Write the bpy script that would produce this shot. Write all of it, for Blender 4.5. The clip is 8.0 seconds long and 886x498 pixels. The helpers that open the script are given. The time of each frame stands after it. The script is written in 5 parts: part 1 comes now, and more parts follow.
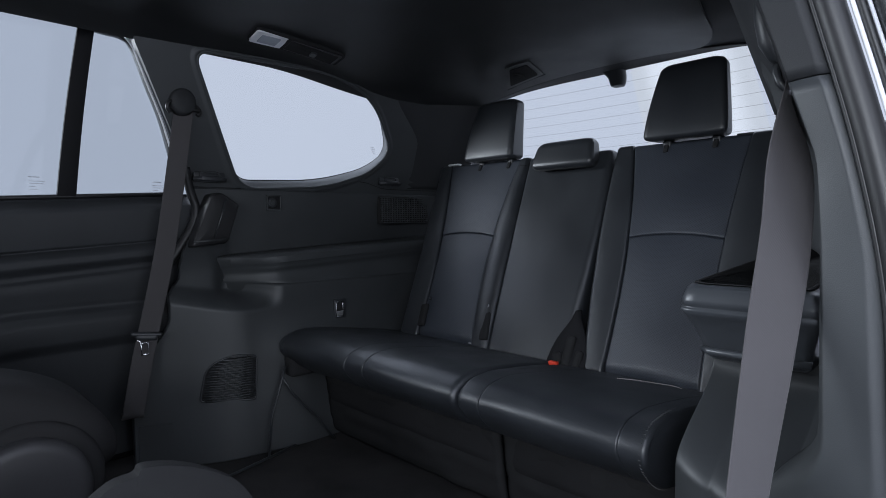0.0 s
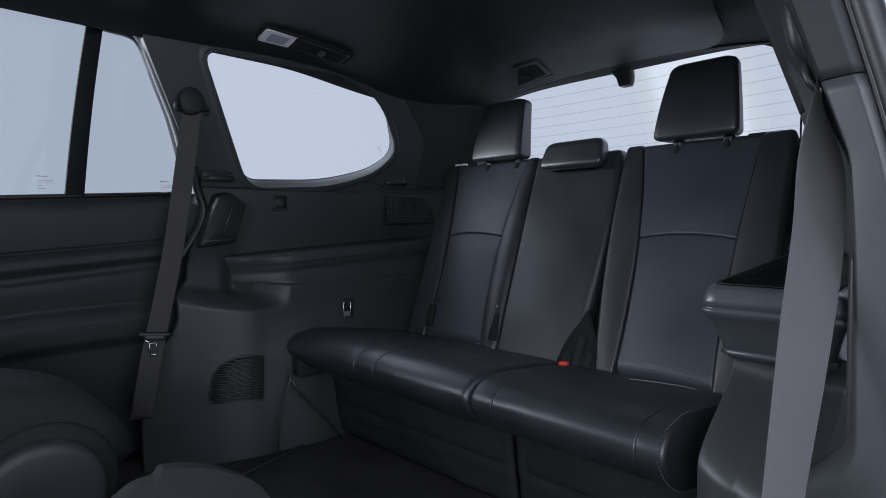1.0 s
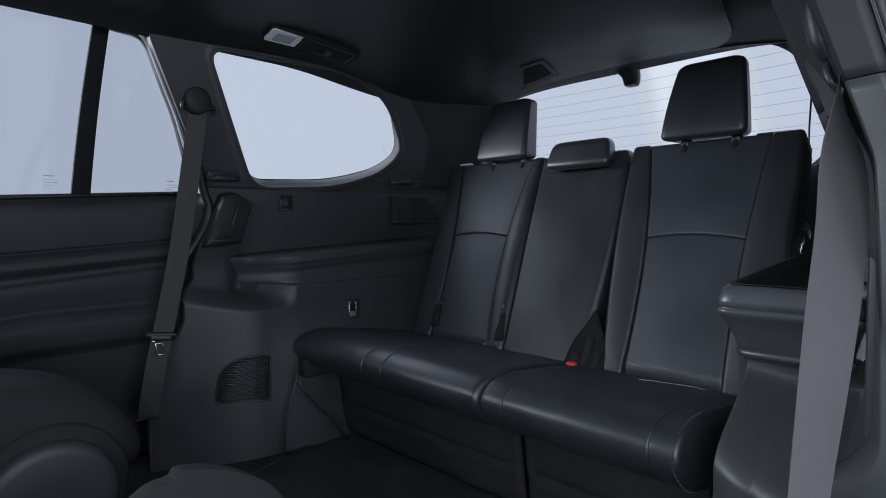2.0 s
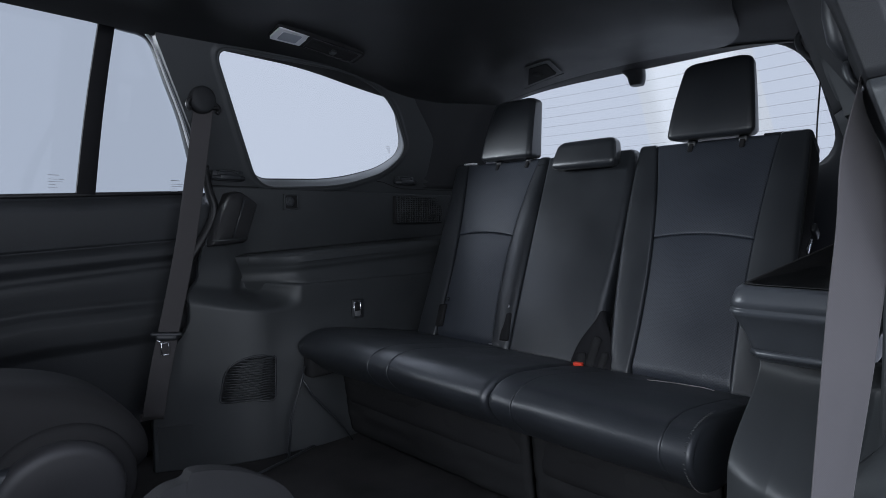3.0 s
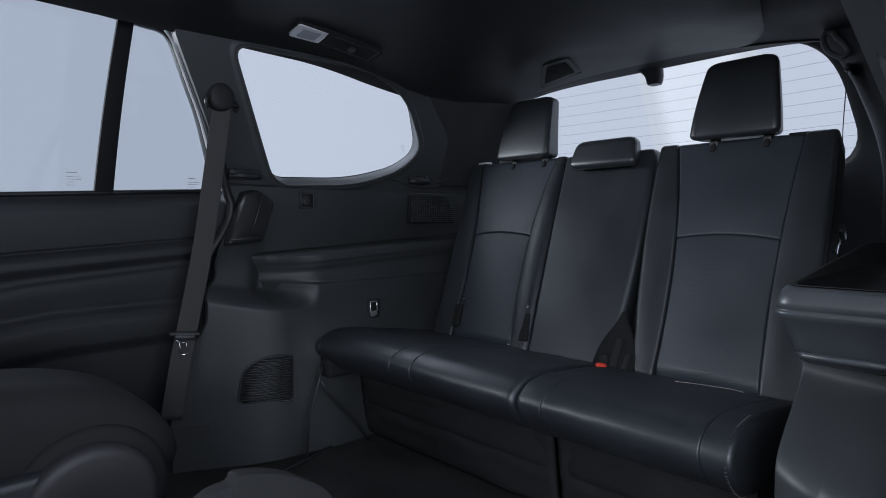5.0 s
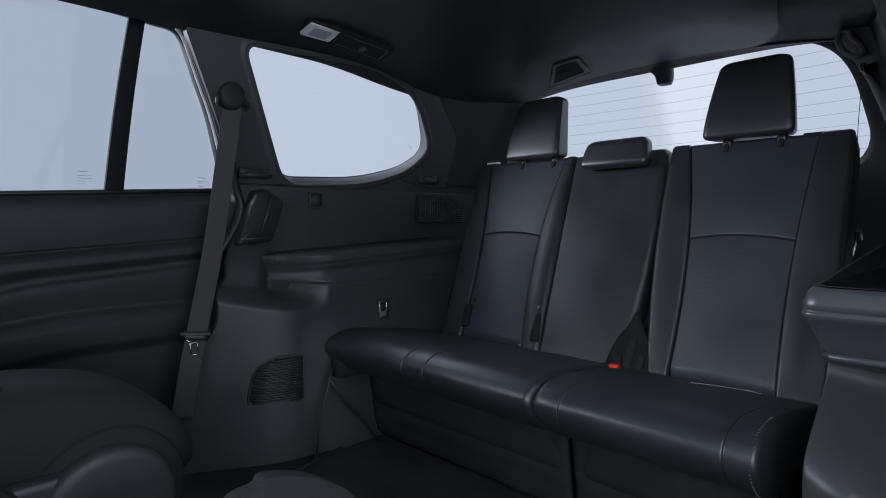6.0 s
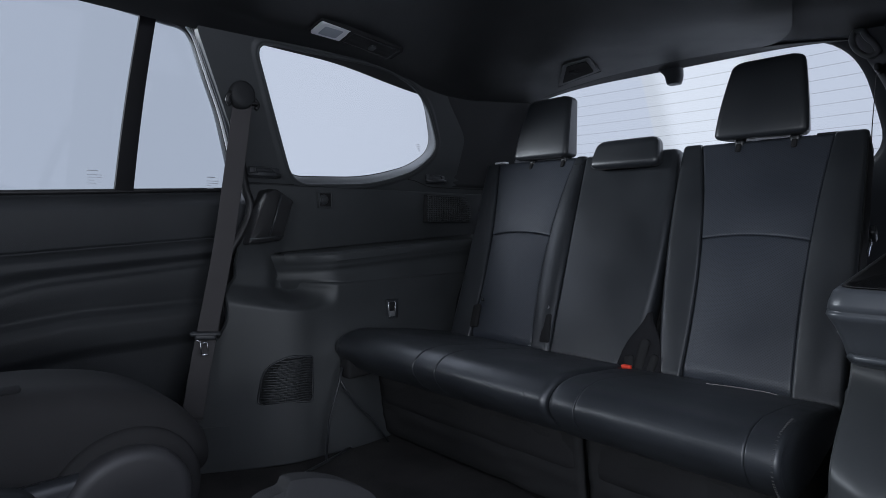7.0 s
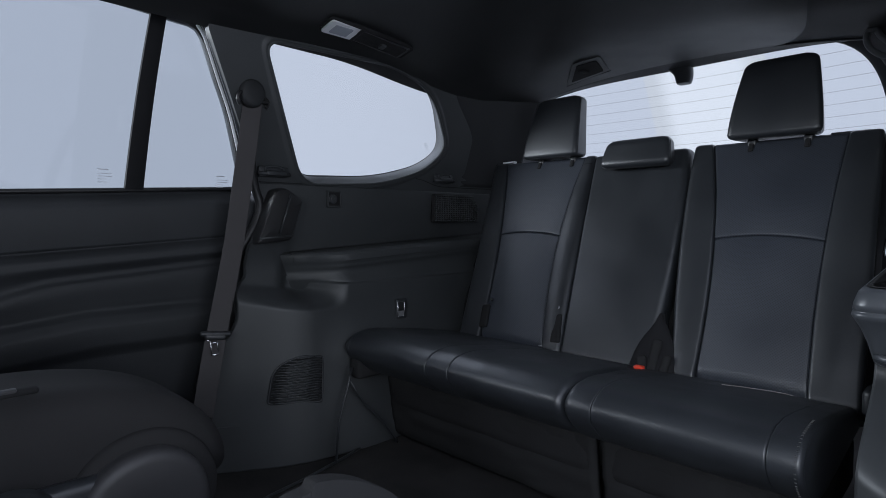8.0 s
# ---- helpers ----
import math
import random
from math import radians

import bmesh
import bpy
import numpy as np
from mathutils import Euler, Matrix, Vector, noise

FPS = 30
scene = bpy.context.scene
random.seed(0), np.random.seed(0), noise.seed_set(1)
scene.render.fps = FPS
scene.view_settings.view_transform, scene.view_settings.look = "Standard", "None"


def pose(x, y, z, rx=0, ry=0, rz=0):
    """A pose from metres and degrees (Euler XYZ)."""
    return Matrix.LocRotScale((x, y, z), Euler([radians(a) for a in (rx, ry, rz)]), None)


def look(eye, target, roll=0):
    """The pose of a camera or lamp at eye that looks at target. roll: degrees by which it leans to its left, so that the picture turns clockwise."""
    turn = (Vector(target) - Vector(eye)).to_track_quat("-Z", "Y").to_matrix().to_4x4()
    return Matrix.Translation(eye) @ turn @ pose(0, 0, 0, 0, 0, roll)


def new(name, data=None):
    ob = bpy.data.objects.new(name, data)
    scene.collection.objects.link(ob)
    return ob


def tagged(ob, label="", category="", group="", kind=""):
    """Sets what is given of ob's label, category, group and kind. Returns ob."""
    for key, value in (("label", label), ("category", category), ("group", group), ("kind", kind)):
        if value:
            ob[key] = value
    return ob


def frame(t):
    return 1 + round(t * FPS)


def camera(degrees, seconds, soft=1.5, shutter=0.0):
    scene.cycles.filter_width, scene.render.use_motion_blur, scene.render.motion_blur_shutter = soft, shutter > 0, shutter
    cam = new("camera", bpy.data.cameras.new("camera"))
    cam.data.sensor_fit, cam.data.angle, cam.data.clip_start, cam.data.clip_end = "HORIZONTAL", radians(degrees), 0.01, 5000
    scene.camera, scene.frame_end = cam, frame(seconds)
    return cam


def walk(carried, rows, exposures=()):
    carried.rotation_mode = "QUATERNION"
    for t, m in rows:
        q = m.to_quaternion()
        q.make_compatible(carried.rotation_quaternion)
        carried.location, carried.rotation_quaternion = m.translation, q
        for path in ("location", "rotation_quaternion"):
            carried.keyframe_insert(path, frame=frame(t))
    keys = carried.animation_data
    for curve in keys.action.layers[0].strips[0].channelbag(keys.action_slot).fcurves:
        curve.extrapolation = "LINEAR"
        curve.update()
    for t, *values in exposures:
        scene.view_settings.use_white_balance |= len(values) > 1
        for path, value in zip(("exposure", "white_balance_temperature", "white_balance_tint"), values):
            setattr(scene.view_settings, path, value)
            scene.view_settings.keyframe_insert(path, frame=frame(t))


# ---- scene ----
cam = camera(77.27, 8.0, soft=0.9)
PATH = [
    (0, (0.8915, 0.3394, 0.6350), (-0.5262, 1.7473, 0.5449), -0.56),
    (0.5, (0.8795, 0.3314, 0.6347), (-0.5372, 1.7403, 0.5449), -0.52),
    (1, (0.8683, 0.3245, 0.6351), (-0.5474, 1.7343, 0.5451), -0.49),
    (1.5, (0.8594, 0.3184, 0.6352), (-0.5556, 1.7289, 0.5451), -0.48),
    (3, (0.8375, 0.3040, 0.6356), (-0.5757, 1.7162, 0.5440), -0.41),
    (3.5, (0.8275, 0.2981, 0.6355), (-0.5851, 1.7109, 0.5427), -0.35),
    (4, (0.8158, 0.2906, 0.6356), (-0.5959, 1.7042, 0.5422), -0.30),
    (4.5, (0.8031, 0.2821, 0.6354), (-0.6080, 1.6963, 0.5422), -0.26),
    (6, (0.7619, 0.2559, 0.6349), (-0.6467, 1.6726, 0.5422), -0.11),
    (6.5, (0.7492, 0.2478, 0.6347), (-0.6590, 1.6650, 0.5420), -0.06),
    (7, (0.7371, 0.2398, 0.6344), (-0.6707, 1.6573, 0.5418), -0.03),
    (7.5, (0.7247, 0.2325, 0.6340), (-0.6832, 1.6500, 0.5410), 0.02),
    (8, (0.7124, 0.2248, 0.6335), (-0.6955, 1.6423, 0.5407), 0.05),
]
walk(cam, [(t, look(eye, target, roll)) for t, eye, target, roll in PATH])

# ---- world and light: a bright photo studio round the car, and added fill lamps ----
world = bpy.data.worlds.new("studio")
scene.world = world
world.use_nodes = True
wn, wl = world.node_tree.nodes, world.node_tree.links
bg = wn["Background"]
bg.inputs[0].default_value = (0.70, 0.77, 0.95, 1)
# an even studio: bright all round, and made brighter overhead as added light
w_dir, w_sep, w_up = wn.new("ShaderNodeTexCoord"), wn.new("ShaderNodeSeparateXYZ"), wn.new("ShaderNodeMapRange")
w_up.interpolation_type = "SMOOTHSTEP"
w_up.inputs["From Min"].default_value, w_up.inputs["From Max"].default_value = 0.30, 0.62
w_up.inputs["To Min"].default_value, w_up.inputs["To Max"].default_value = 1.14, 4.0
wl.new(w_dir.outputs["Generated"], w_sep.inputs[0])
wl.new(w_sep.outputs["Z"], w_up.inputs["Value"])
wl.new(w_up.outputs["Result"], bg.inputs[1])


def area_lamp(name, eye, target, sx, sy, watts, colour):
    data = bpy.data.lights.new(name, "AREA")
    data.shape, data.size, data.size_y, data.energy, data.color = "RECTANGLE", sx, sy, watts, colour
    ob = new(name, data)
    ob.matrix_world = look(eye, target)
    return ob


# unseen fill lamps, added to brighten the cabin where no source is known
area_lamp("fill_lamp_door", (3.0, 0.08, 0.66), (-0.6, 0.95, 0.62), 1.2, 0.7, 20, (0.86, 0.92, 1.0))
area_lamp("fill_lamp_front", (1.8, -2.6, 1.38), (0.4, 1.6, 0.75), 1.8, 0.9, 95, (0.86, 0.92, 1.0))
area_lamp("fill_lamp_far", (-3.6, -1.15, 1.66), (0.2, 1.6, 0.66), 2.2, 0.9, 188, (0.82, 0.90, 1.0))

# ---- materials ----


def material(name, colour, rough=0.5, metal=0.0, grain=0.0, grain_size=0.002, blotch=0.12, blotch_size=0.15,
             sheen=0.0, spec=0.5, pattern="noise", dents=0.0):
    m = bpy.data.materials.new(name)
    m.use_nodes = True
    n, l = m.node_tree.nodes, m.node_tree.links
    b = n["Principled BSDF"]
    b.inputs["Metallic"].default_value = metal
    b.inputs["Specular IOR Level"].default_value = spec
    if sheen:
        b.inputs["Sheen Weight"].default_value = sheen
    tc = n.new("ShaderNodeTexCoord")
    big = n.new("ShaderNodeTexNoise")
    big.inputs["Scale"].default_value = 1 / blotch_size
    big.inputs["Detail"].default_value = 5
    l.new(tc.outputs["Object"], big.inputs["Vector"])
    ramp = n.new("ShaderNodeMapRange")
    ramp.inputs["From Min"].default_value, ramp.inputs["From Max"].default_value = 0.3, 0.7
    ramp.inputs["To Min"].default_value, ramp.inputs["To Max"].default_value = 1 - blotch, 1 + blotch
    l.new(big.outputs["Fac"], ramp.inputs["Value"])
    mul = n.new("ShaderNodeVectorMath")
    mul.operation = "SCALE"
    mul.inputs[0].default_value = colour
    l.new(ramp.outputs["Result"], mul.inputs["Scale"])
    l.new(mul.outputs[0], b.inputs["Base Color"])
    rr = n.new("ShaderNodeMapRange")
    rr.inputs["From Min"].default_value, rr.inputs["From Max"].default_value = 0.3, 0.7
    rr.inputs["To Min"].default_value, rr.inputs["To Max"].default_value = rough - 0.05, rough + 0.05
    l.new(big.outputs["Fac"], rr.inputs["Value"])
    l.new(rr.outputs["Result"], b.inputs["Roughness"])
    if grain:
        if pattern == "cells":
            fine = n.new("ShaderNodeTexVoronoi")
            out = fine.outputs["Distance"]
        else:
            fine = n.new("ShaderNodeTexNoise")
            fine.inputs["Detail"].default_value = 3
            out = fine.outputs["Fac"]
        fine.inputs["Scale"].default_value = 1 / grain_size
        l.new(tc.outputs["Object"], fine.inputs["Vector"])
        bump = n.new("ShaderNodeBump")
        bump.inputs["Strength"].default_value = grain
        bump.inputs["Distance"].default_value = 0.0006
        l.new(out, bump.inputs["Height"])
        l.new(bump.outputs[0], b.inputs["Normal"])
        if dents:
            soft_n, soft_b = n.new("ShaderNodeTexNoise"), n.new("ShaderNodeBump")
            soft_n.inputs["Scale"].default_value, soft_n.inputs["Detail"].default_value = 42.0, 3.0
            soft_n.inputs["Distortion"].default_value = 0.6
            soft_b.inputs["Strength"].default_value, soft_b.inputs["Distance"].default_value = dents, 0.004
            l.new(tc.outputs["Object"], soft_n.inputs["Vector"])
            l.new(soft_n.outputs["Fac"], soft_b.inputs["Height"])
            l.new(soft_b.outputs[0], bump.inputs["Normal"])
    return m


def perforate(m, pitch, depth):
    """Rows of small punched holes over a leather, laid out in the panel's own metres."""
    n, l = m.node_tree.nodes, m.node_tree.links
    b = n["Principled BSDF"]
    uv = n.new("ShaderNodeUVMap")
    turn = n.new("ShaderNodeMapping")
    turn.inputs["Rotation"].default_value = (0, 0, radians(45))
    turn.inputs["Scale"].default_value = (1 / pitch, 1 / pitch, 1)
    l.new(uv.outputs[0], turn.inputs[0])
    vor = n.new("ShaderNodeTexVoronoi")
    vor.inputs["Scale"].default_value, vor.inputs["Randomness"].default_value = 1.0, 0.0
    l.new(turn.outputs[0], vor.inputs["Vector"])
    hole = n.new("ShaderNodeMapRange")
    hole.inputs["From Min"].default_value, hole.inputs["From Max"].default_value = 0.22, 0.34
    l.new(vor.outputs["Distance"], hole.inputs["Value"])
    old = b.inputs["Base Color"].links[0].from_socket
    mix = n.new("ShaderNodeMix")
    mix.data_type = "RGBA"
    mix.inputs["A"].default_value = (0.014, 0.015, 0.018, 1)
    l.new(hole.outputs["Result"], mix.inputs["Factor"])
    l.new(old, mix.inputs["B"])
    l.new(mix.outputs["Result"], b.inputs["Base Color"])
    bump = n.new("ShaderNodeBump")
    bump.inputs["Strength"].default_value, bump.inputs["Distance"].default_value = depth, 0.001
    l.new(hole.outputs["Result"], bump.inputs["Height"])
    l.new(b.inputs["Normal"].links[0].from_socket, bump.inputs["Normal"])
    l.new(bump.outputs[0], b.inputs["Normal"])


def weave(m, pitch):
    """The ribbed twill of seat belt webbing."""
    n, l = m.node_tree.nodes, m.node_tree.links
    b = n["Principled BSDF"]
    uv = n.new("ShaderNodeUVMap")
    wave = n.new("ShaderNodeTexWave")
    wave.bands_direction = "DIAGONAL"
    wave.inputs["Scale"].default_value = 1 / pitch / 2
    l.new(uv.outputs[0], wave.inputs["Vector"])
    bump = n.new("ShaderNodeBump")
    bump.inputs["Strength"].default_value, bump.inputs["Distance"].default_value = 0.15, 0.0003
    l.new(wave.outputs["Fac"], bump.inputs["Height"])
    l.new(bump.outputs[0], b.inputs["Normal"])


def glass(name, tint, gloss=1.0):
    m = bpy.data.materials.new(name)
    m.use_nodes = True
    n, l = m.node_tree.nodes, m.node_tree.links
    n.remove(n["Principled BSDF"])
    clear, shine, fres, mix = (n.new("ShaderNodeBsdfTransparent"), n.new("ShaderNodeBsdfGlossy"),
                               n.new("ShaderNodeFresnel"), n.new("ShaderNodeMixShader"))
    clear.inputs[0].default_value = (*tint, 1)
    shine.inputs["Roughness"].default_value = 0.02
    fres.inputs["IOR"].default_value = 1.3
    l.new(fres.outputs[0], mix.inputs[0])
    l.new(clear.outputs[0], mix.inputs[1])
    l.new(shine.outputs[0], mix.inputs[2])
    l.new(mix.outputs[0], n["Material Output"].inputs[0])
    return m


M_TRIM = material("grained_plastic", (0.0305, 0.0333, 0.0355), 0.50, grain=0.12, grain_size=0.0009, pattern="cells")
M_TRIM2 = material("smooth_plastic", (0.022, 0.024, 0.027), 0.42, grain=0.15, grain_size=0.001)
M_DOOR = material("door_trim", (0.028, 0.0302, 0.0335), 0.58, grain=0.3, grain_size=0.0014, pattern="cells", spec=0.35)
M_LINER = material("headliner_cloth", (0.0135, 0.0143, 0.0153), 0.52, grain=0.35, grain_size=0.0012, spec=0.45)
M_LEATHER = material("black_leather", (0.0180, 0.0203, 0.0238), 0.40, grain=0.2, grain_size=0.0016, pattern="cells", blotch=0.15, spec=0.65, dents=0.07)
M_PERF = material("perforated_leather", (0.0262, 0.0315, 0.0425), 0.44, grain=0.12, grain_size=0.0016, pattern="cells", spec=0.75, dents=0.05)
perforate(M_PERF, 0.0045, 0.14)
M_DARK = material("black_gap_cloth", (0.019, 0.019, 0.020), 0.9, grain=0.3, spec=0.12)
M_DARK2 = material("dark_cloth", (0.020, 0.0202, 0.021), 0.85, grain=0.5, grain_size=0.0015, spec=0.12)
M_FOLD = material("seat_back_cloth", (0.0225, 0.0222, 0.0228), 0.85, grain=0.4, grain_size=0.0015, spec=0.1)
M_CARPET = material("black_carpet", (0.032, 0.031, 0.031), 0.95, grain=1.0, grain_size=0.003, blotch=0.3, spec=0.10)
M_WEB = material("belt_webbing", (0.0415, 0.0382, 0.0400), 0.8, grain=0.2, sheen=0.06)
weave(M_WEB, 0.0012)
M_RUBBER = material("rubber_seal", (0.012, 0.012, 0.013), 0.45, grain=0.1)
M_MATTE = material("matte_black_plastic", (0.014, 0.014, 0.0155), 0.85, grain=0.15, spec=0.12)
M_CHROME = material("satin_chrome", (0.66, 0.67, 0.69), 0.24, 1.0, blotch=0.05)
M_STEEL = material("bracket_steel", (0.26, 0.26, 0.275), 0.4, 0.5)
M_RED = material("red_plastic", (0.75, 0.06, 0.03), 0.35, blotch=0.05)
M_GREY = material("grey_plastic", (0.0290, 0.0285, 0.0305), 0.58, grain=0.10, grain_size=0.0009, pattern="cells")
M_PALE = material("pale_grey_plastic", (0.14, 0.145, 0.15), 0.4, grain=0.08, grain_size=0.0009, pattern="cells")
M_SILVER = material("silver_plastic", (0.68, 0.69, 0.71), 0.30, 0.1, blotch=0.05)
M_LENS = material("lamp_lens", (0.36, 0.38, 0.42), 0.12, blotch=0.08)
M_PAINT = material("white_body_paint", (0.72, 0.73, 0.76), 0.14, blotch=0.02, spec=0.7)
M_PRINT = material("grey_print", (0.46, 0.48, 0.52), 0.6)
M_WIRE = material("heater_wire", (0.22, 0.21, 0.21), 0.6)
M_THREAD = material("grey_thread", (0.045, 0.044, 0.044), 0.8)
# base lighter than the trim, to stand in for light on the near armrest
M_TRAY = material("satin_plastic", (0.042, 0.046, 0.052), 0.36, grain=0.10, grain_size=0.0009, pattern="cells")
M_RAIL = material("pillar_cloth", (0.024, 0.0253, 0.027), 0.7, grain=0.3, grain_size=0.0012, spec=0.35)
# darker copy of the trim, its tone standing in for shade on the pillars
M_TRIM_SHADED = material("shaded_trim", (0.0205, 0.0215, 0.0235), 0.62, grain=0.25, grain_size=0.0012, spec=0.3)
M_SFLOOR = material("studio_floor", (0.36, 0.365, 0.38), 0.5, blotch=0.04, blotch_size=1.5)
M_GLASS = glass("tinted_glass", (0.82, 0.83, 0.83))
M_DGLASS = glass("door_glass", (0.68, 0.70, 0.71))

# ---- building helpers ----


def mesh_of(name, verts, faces, mat, uvs=None, smooth=True):
    me = bpy.data.meshes.new(name)
    me.from_pydata([tuple(v) for v in verts], [], faces)
    if uvs is not None:
        layer = me.uv_layers.new(name="UVMap")
        for loop in me.loops:
            layer.data[loop.index].uv = uvs[loop.vertex_index]
    me.materials.append(mat)
    for p in me.polygons:
        p.use_smooth = smooth
    me.update()
    return me


def base_of(ob):
    p = Vector((0, 0, 0))
    while ob:
        p += ob.location
        ob = ob.parent
    return p


def thing(name, place, label, category, group="", kind=""):
    ob = new(name)
    ob.empty_display_size = 0.05
    ob.location = place
    return tagged(ob, label, category, group, kind)


def part(name, geo, mat, parent=None, label="", smooth=True, uvs=None, category="", kind="", group=""):
    """One mesh object from (verts, faces) in world metres, or from a bmesh, under its thing."""
    if isinstance(geo, bmesh.types.BMesh):
        bmesh.ops.recalc_face_normals(geo, faces=geo.faces[:])
        verts, faces = [v.co.copy() for v in geo.verts], []
        geo.verts.index_update()
        faces = [[v.index for v in f.verts] for f in geo.faces]
        geo.free()
    else:
        verts, faces = geo[0], geo[1]
        uvs = geo[2] if len(geo) > 2 else uvs
    o = base_of(parent) if parent else Vector((0, 0, 0))
    me = mesh_of(name, [Vector(v) - o for v in verts], faces, mat, uvs, bool(smooth))
    ob = new(name, me)
    if parent:
        ob.parent = parent
    if smooth == "auto":
        me.set_sharp_from_angle(angle=radians(38))
    return tagged(ob, label, category, group, kind)


def single(name, geo, mat, label, category, kind="", group="", smooth="auto"):
    return part(name, geo, mat, None, label, smooth, None, category, kind, group)


def smoothstep(a, b, x):
    t = min(1.0, max(0.0, (x - a) / (b - a)))
    return t * t * (3 - 2 * t)


def mixed(a, b, t):
    return a + (b - a) * t


def grid(fn, nu, nv, uv=None):
    verts = [fn(i / nu, j / nv) for j in range(nv + 1) for i in range(nu + 1)]
    faces = [(j * (nu + 1) + i, j * (nu + 1) + i + 1, (j + 1) * (nu + 1) + i + 1, (j + 1) * (nu + 1) + i)
             for j in range(nv) for i in range(nu)]
    uvs = [uv(i / nu, j / nv) for j in range(nv + 1) for i in range(nu + 1)] if uv else None
    return (verts, faces, uvs) if uv else (verts, faces)


def slab(fn, back, nu, nv, uv=None):
    """A closed panel: the grid fn in front, the grid back behind it, joined round the rim."""
    f = grid(fn, nu, nv, uv)
    b = grid(back, nu, nv)
    n = len(f[0])
    rim = ([i for i in range(nu + 1)] + [j * (nu + 1) + nu for j in range(1, nv + 1)]
           + [nv * (nu + 1) + i for i in range(nu - 1, -1, -1)] + [j * (nu + 1) for j in range(nv - 1, 0, -1)])
    faces = f[1] + [tuple(n + k for k in reversed(q)) for q in b[1]]
    for k in range(len(rim)):
        a, c = rim[k], rim[(k + 1) % len(rim)]
        faces.append((c, a, a + n, c + n))
    verts = list(f[0]) + list(b[0])
    if uv:
        return verts, faces, list(f[2]) + list(f[2])
    return verts, faces


def loft(rings, cap=True, closed=True):
    n = len(rings[0])
    verts = [Vector(p) for r in rings for p in r]
    faces = []
    for k in range(len(rings) - 1):
        for i in range(n if closed else n - 1):
            j = (i + 1) % n
            faces.append((k * n + i, k * n + j, (k + 1) * n + j, (k + 1) * n + i))
    if cap:
        faces.append(tuple(range(n - 1, -1, -1)))
        faces.append(tuple((len(rings) - 1) * n + i for i in range(n)))
    return verts, faces


def merged(*geos):
    verts, faces = [], []
    for g in geos:
        k = len(verts)
        verts += list(g[0])
        faces += [tuple(i + k for i in f) for f in g[1]]
    return verts, faces


def rounded(corners, seg=6):
    """A closed outline in two axes with each corner (a, b, radius) turned by an arc."""
    out, n = [], len(corners)
    for i, (a, b, r) in enumerate(corners):
        p, q, s = Vector(corners[i - 1][:2]), Vector((a, b)), Vector(corners[(i + 1) % n][:2])
        u, v = (p - q), (s - q)
        r = min(r, 0.49 * u.length, 0.49 * v.length)
        u.normalize(), v.normalize()
        cut = min(r, 0.49 * (p - q).length, 0.49 * (s - q).length)
        s0, s1 = q + u * cut, q + v * cut
        for k in range(seg + 1):
            t = k / seg
            out.append(s0 * (1 - t) ** 2 + q * 2 * t * (1 - t) + s1 * t * t)
    return out


def resampled(poly, n):
    """n points at even steps along a closed outline."""
    pts = list(poly) + [poly[0]]
    run = [0.0]
    for a, b in zip(pts, pts[1:]):
        run.append(run[-1] + (b - a).length)
    out, k = [], 0
    for i in range(n):
        d = run[-1] * i / n
        while run[k + 1] < d:
            k += 1
        t = (d - run[k]) / max(run[k + 1] - run[k], 1e-9)
        out.append(pts[k].lerp(pts[k + 1], t))
    return out


def ray_out(poly, c, n):
    """The outline seen from c at n even angles."""
    out = []
    for i in range(n):
        a = 2 * math.pi * i / n
        d, best = Vector((math.cos(a), math.sin(a))), None
        for p, q in zip(poly, poly[1:] + poly[:1]):
            e = q - p
            det = d.x * -e.y + d.y * e.x
            if abs(det) < 1e-12:
                continue
            w = p - c
            t = (w.x * -e.y + w.y * e.x) / det
            s = (d.x * w.y - d.y * w.x) / det
            if t > 0 and -1e-6 <= s <= 1 + 1e-6 and (best is None or t < best):
                best = t
        out.append(c + d * best)
    return out


def rbox(cx, cy, cz, sx, sy, sz, r=0.004, seg=2, m=None):
    """A box with rounded edges, turned by m about its middle."""
    bm = bmesh.new()
    bmesh.ops.create_cube(bm, size=1)
    for v in bm.verts:
        v.co = Vector((v.co.x * sx, v.co.y * sy, v.co.z * sz))
    if r:
        bmesh.ops.bevel(bm, geom=bm.edges[:], offset=min(r, 0.49 * min(sx, sy, sz)), segments=seg, profile=0.5, affect="EDGES")
    if m:
        bm.transform(m)
    bmesh.ops.translate(bm, vec=(cx, cy, cz), verts=bm.verts[:])
    bm.verts.index_update()
    out = [v.co.copy() for v in bm.verts], [tuple(v.index for v in f.verts) for f in bm.faces]
    bm.free()
    return out


def spline(pts, n):
    """Catmull-Rom through pts, n steps a span."""
    p = [Vector(a) for a in pts]
    p = [p[0] * 2 - p[1]] + p + [p[-1] * 2 - p[-2]]
    out = []
    for i in range(1, len(p) - 2):
        for k in range(n):
            t = k / n
            a, b, c, d = p[i - 1], p[i], p[i + 1], p[i + 2]
            out.append(0.5 * (2 * b + (c - a) * t + (2 * a - 5 * b + 4 * c - d) * t * t + (3 * b - a - 3 * c + d) * t ** 3))
    out.append(p[-2])
    return out


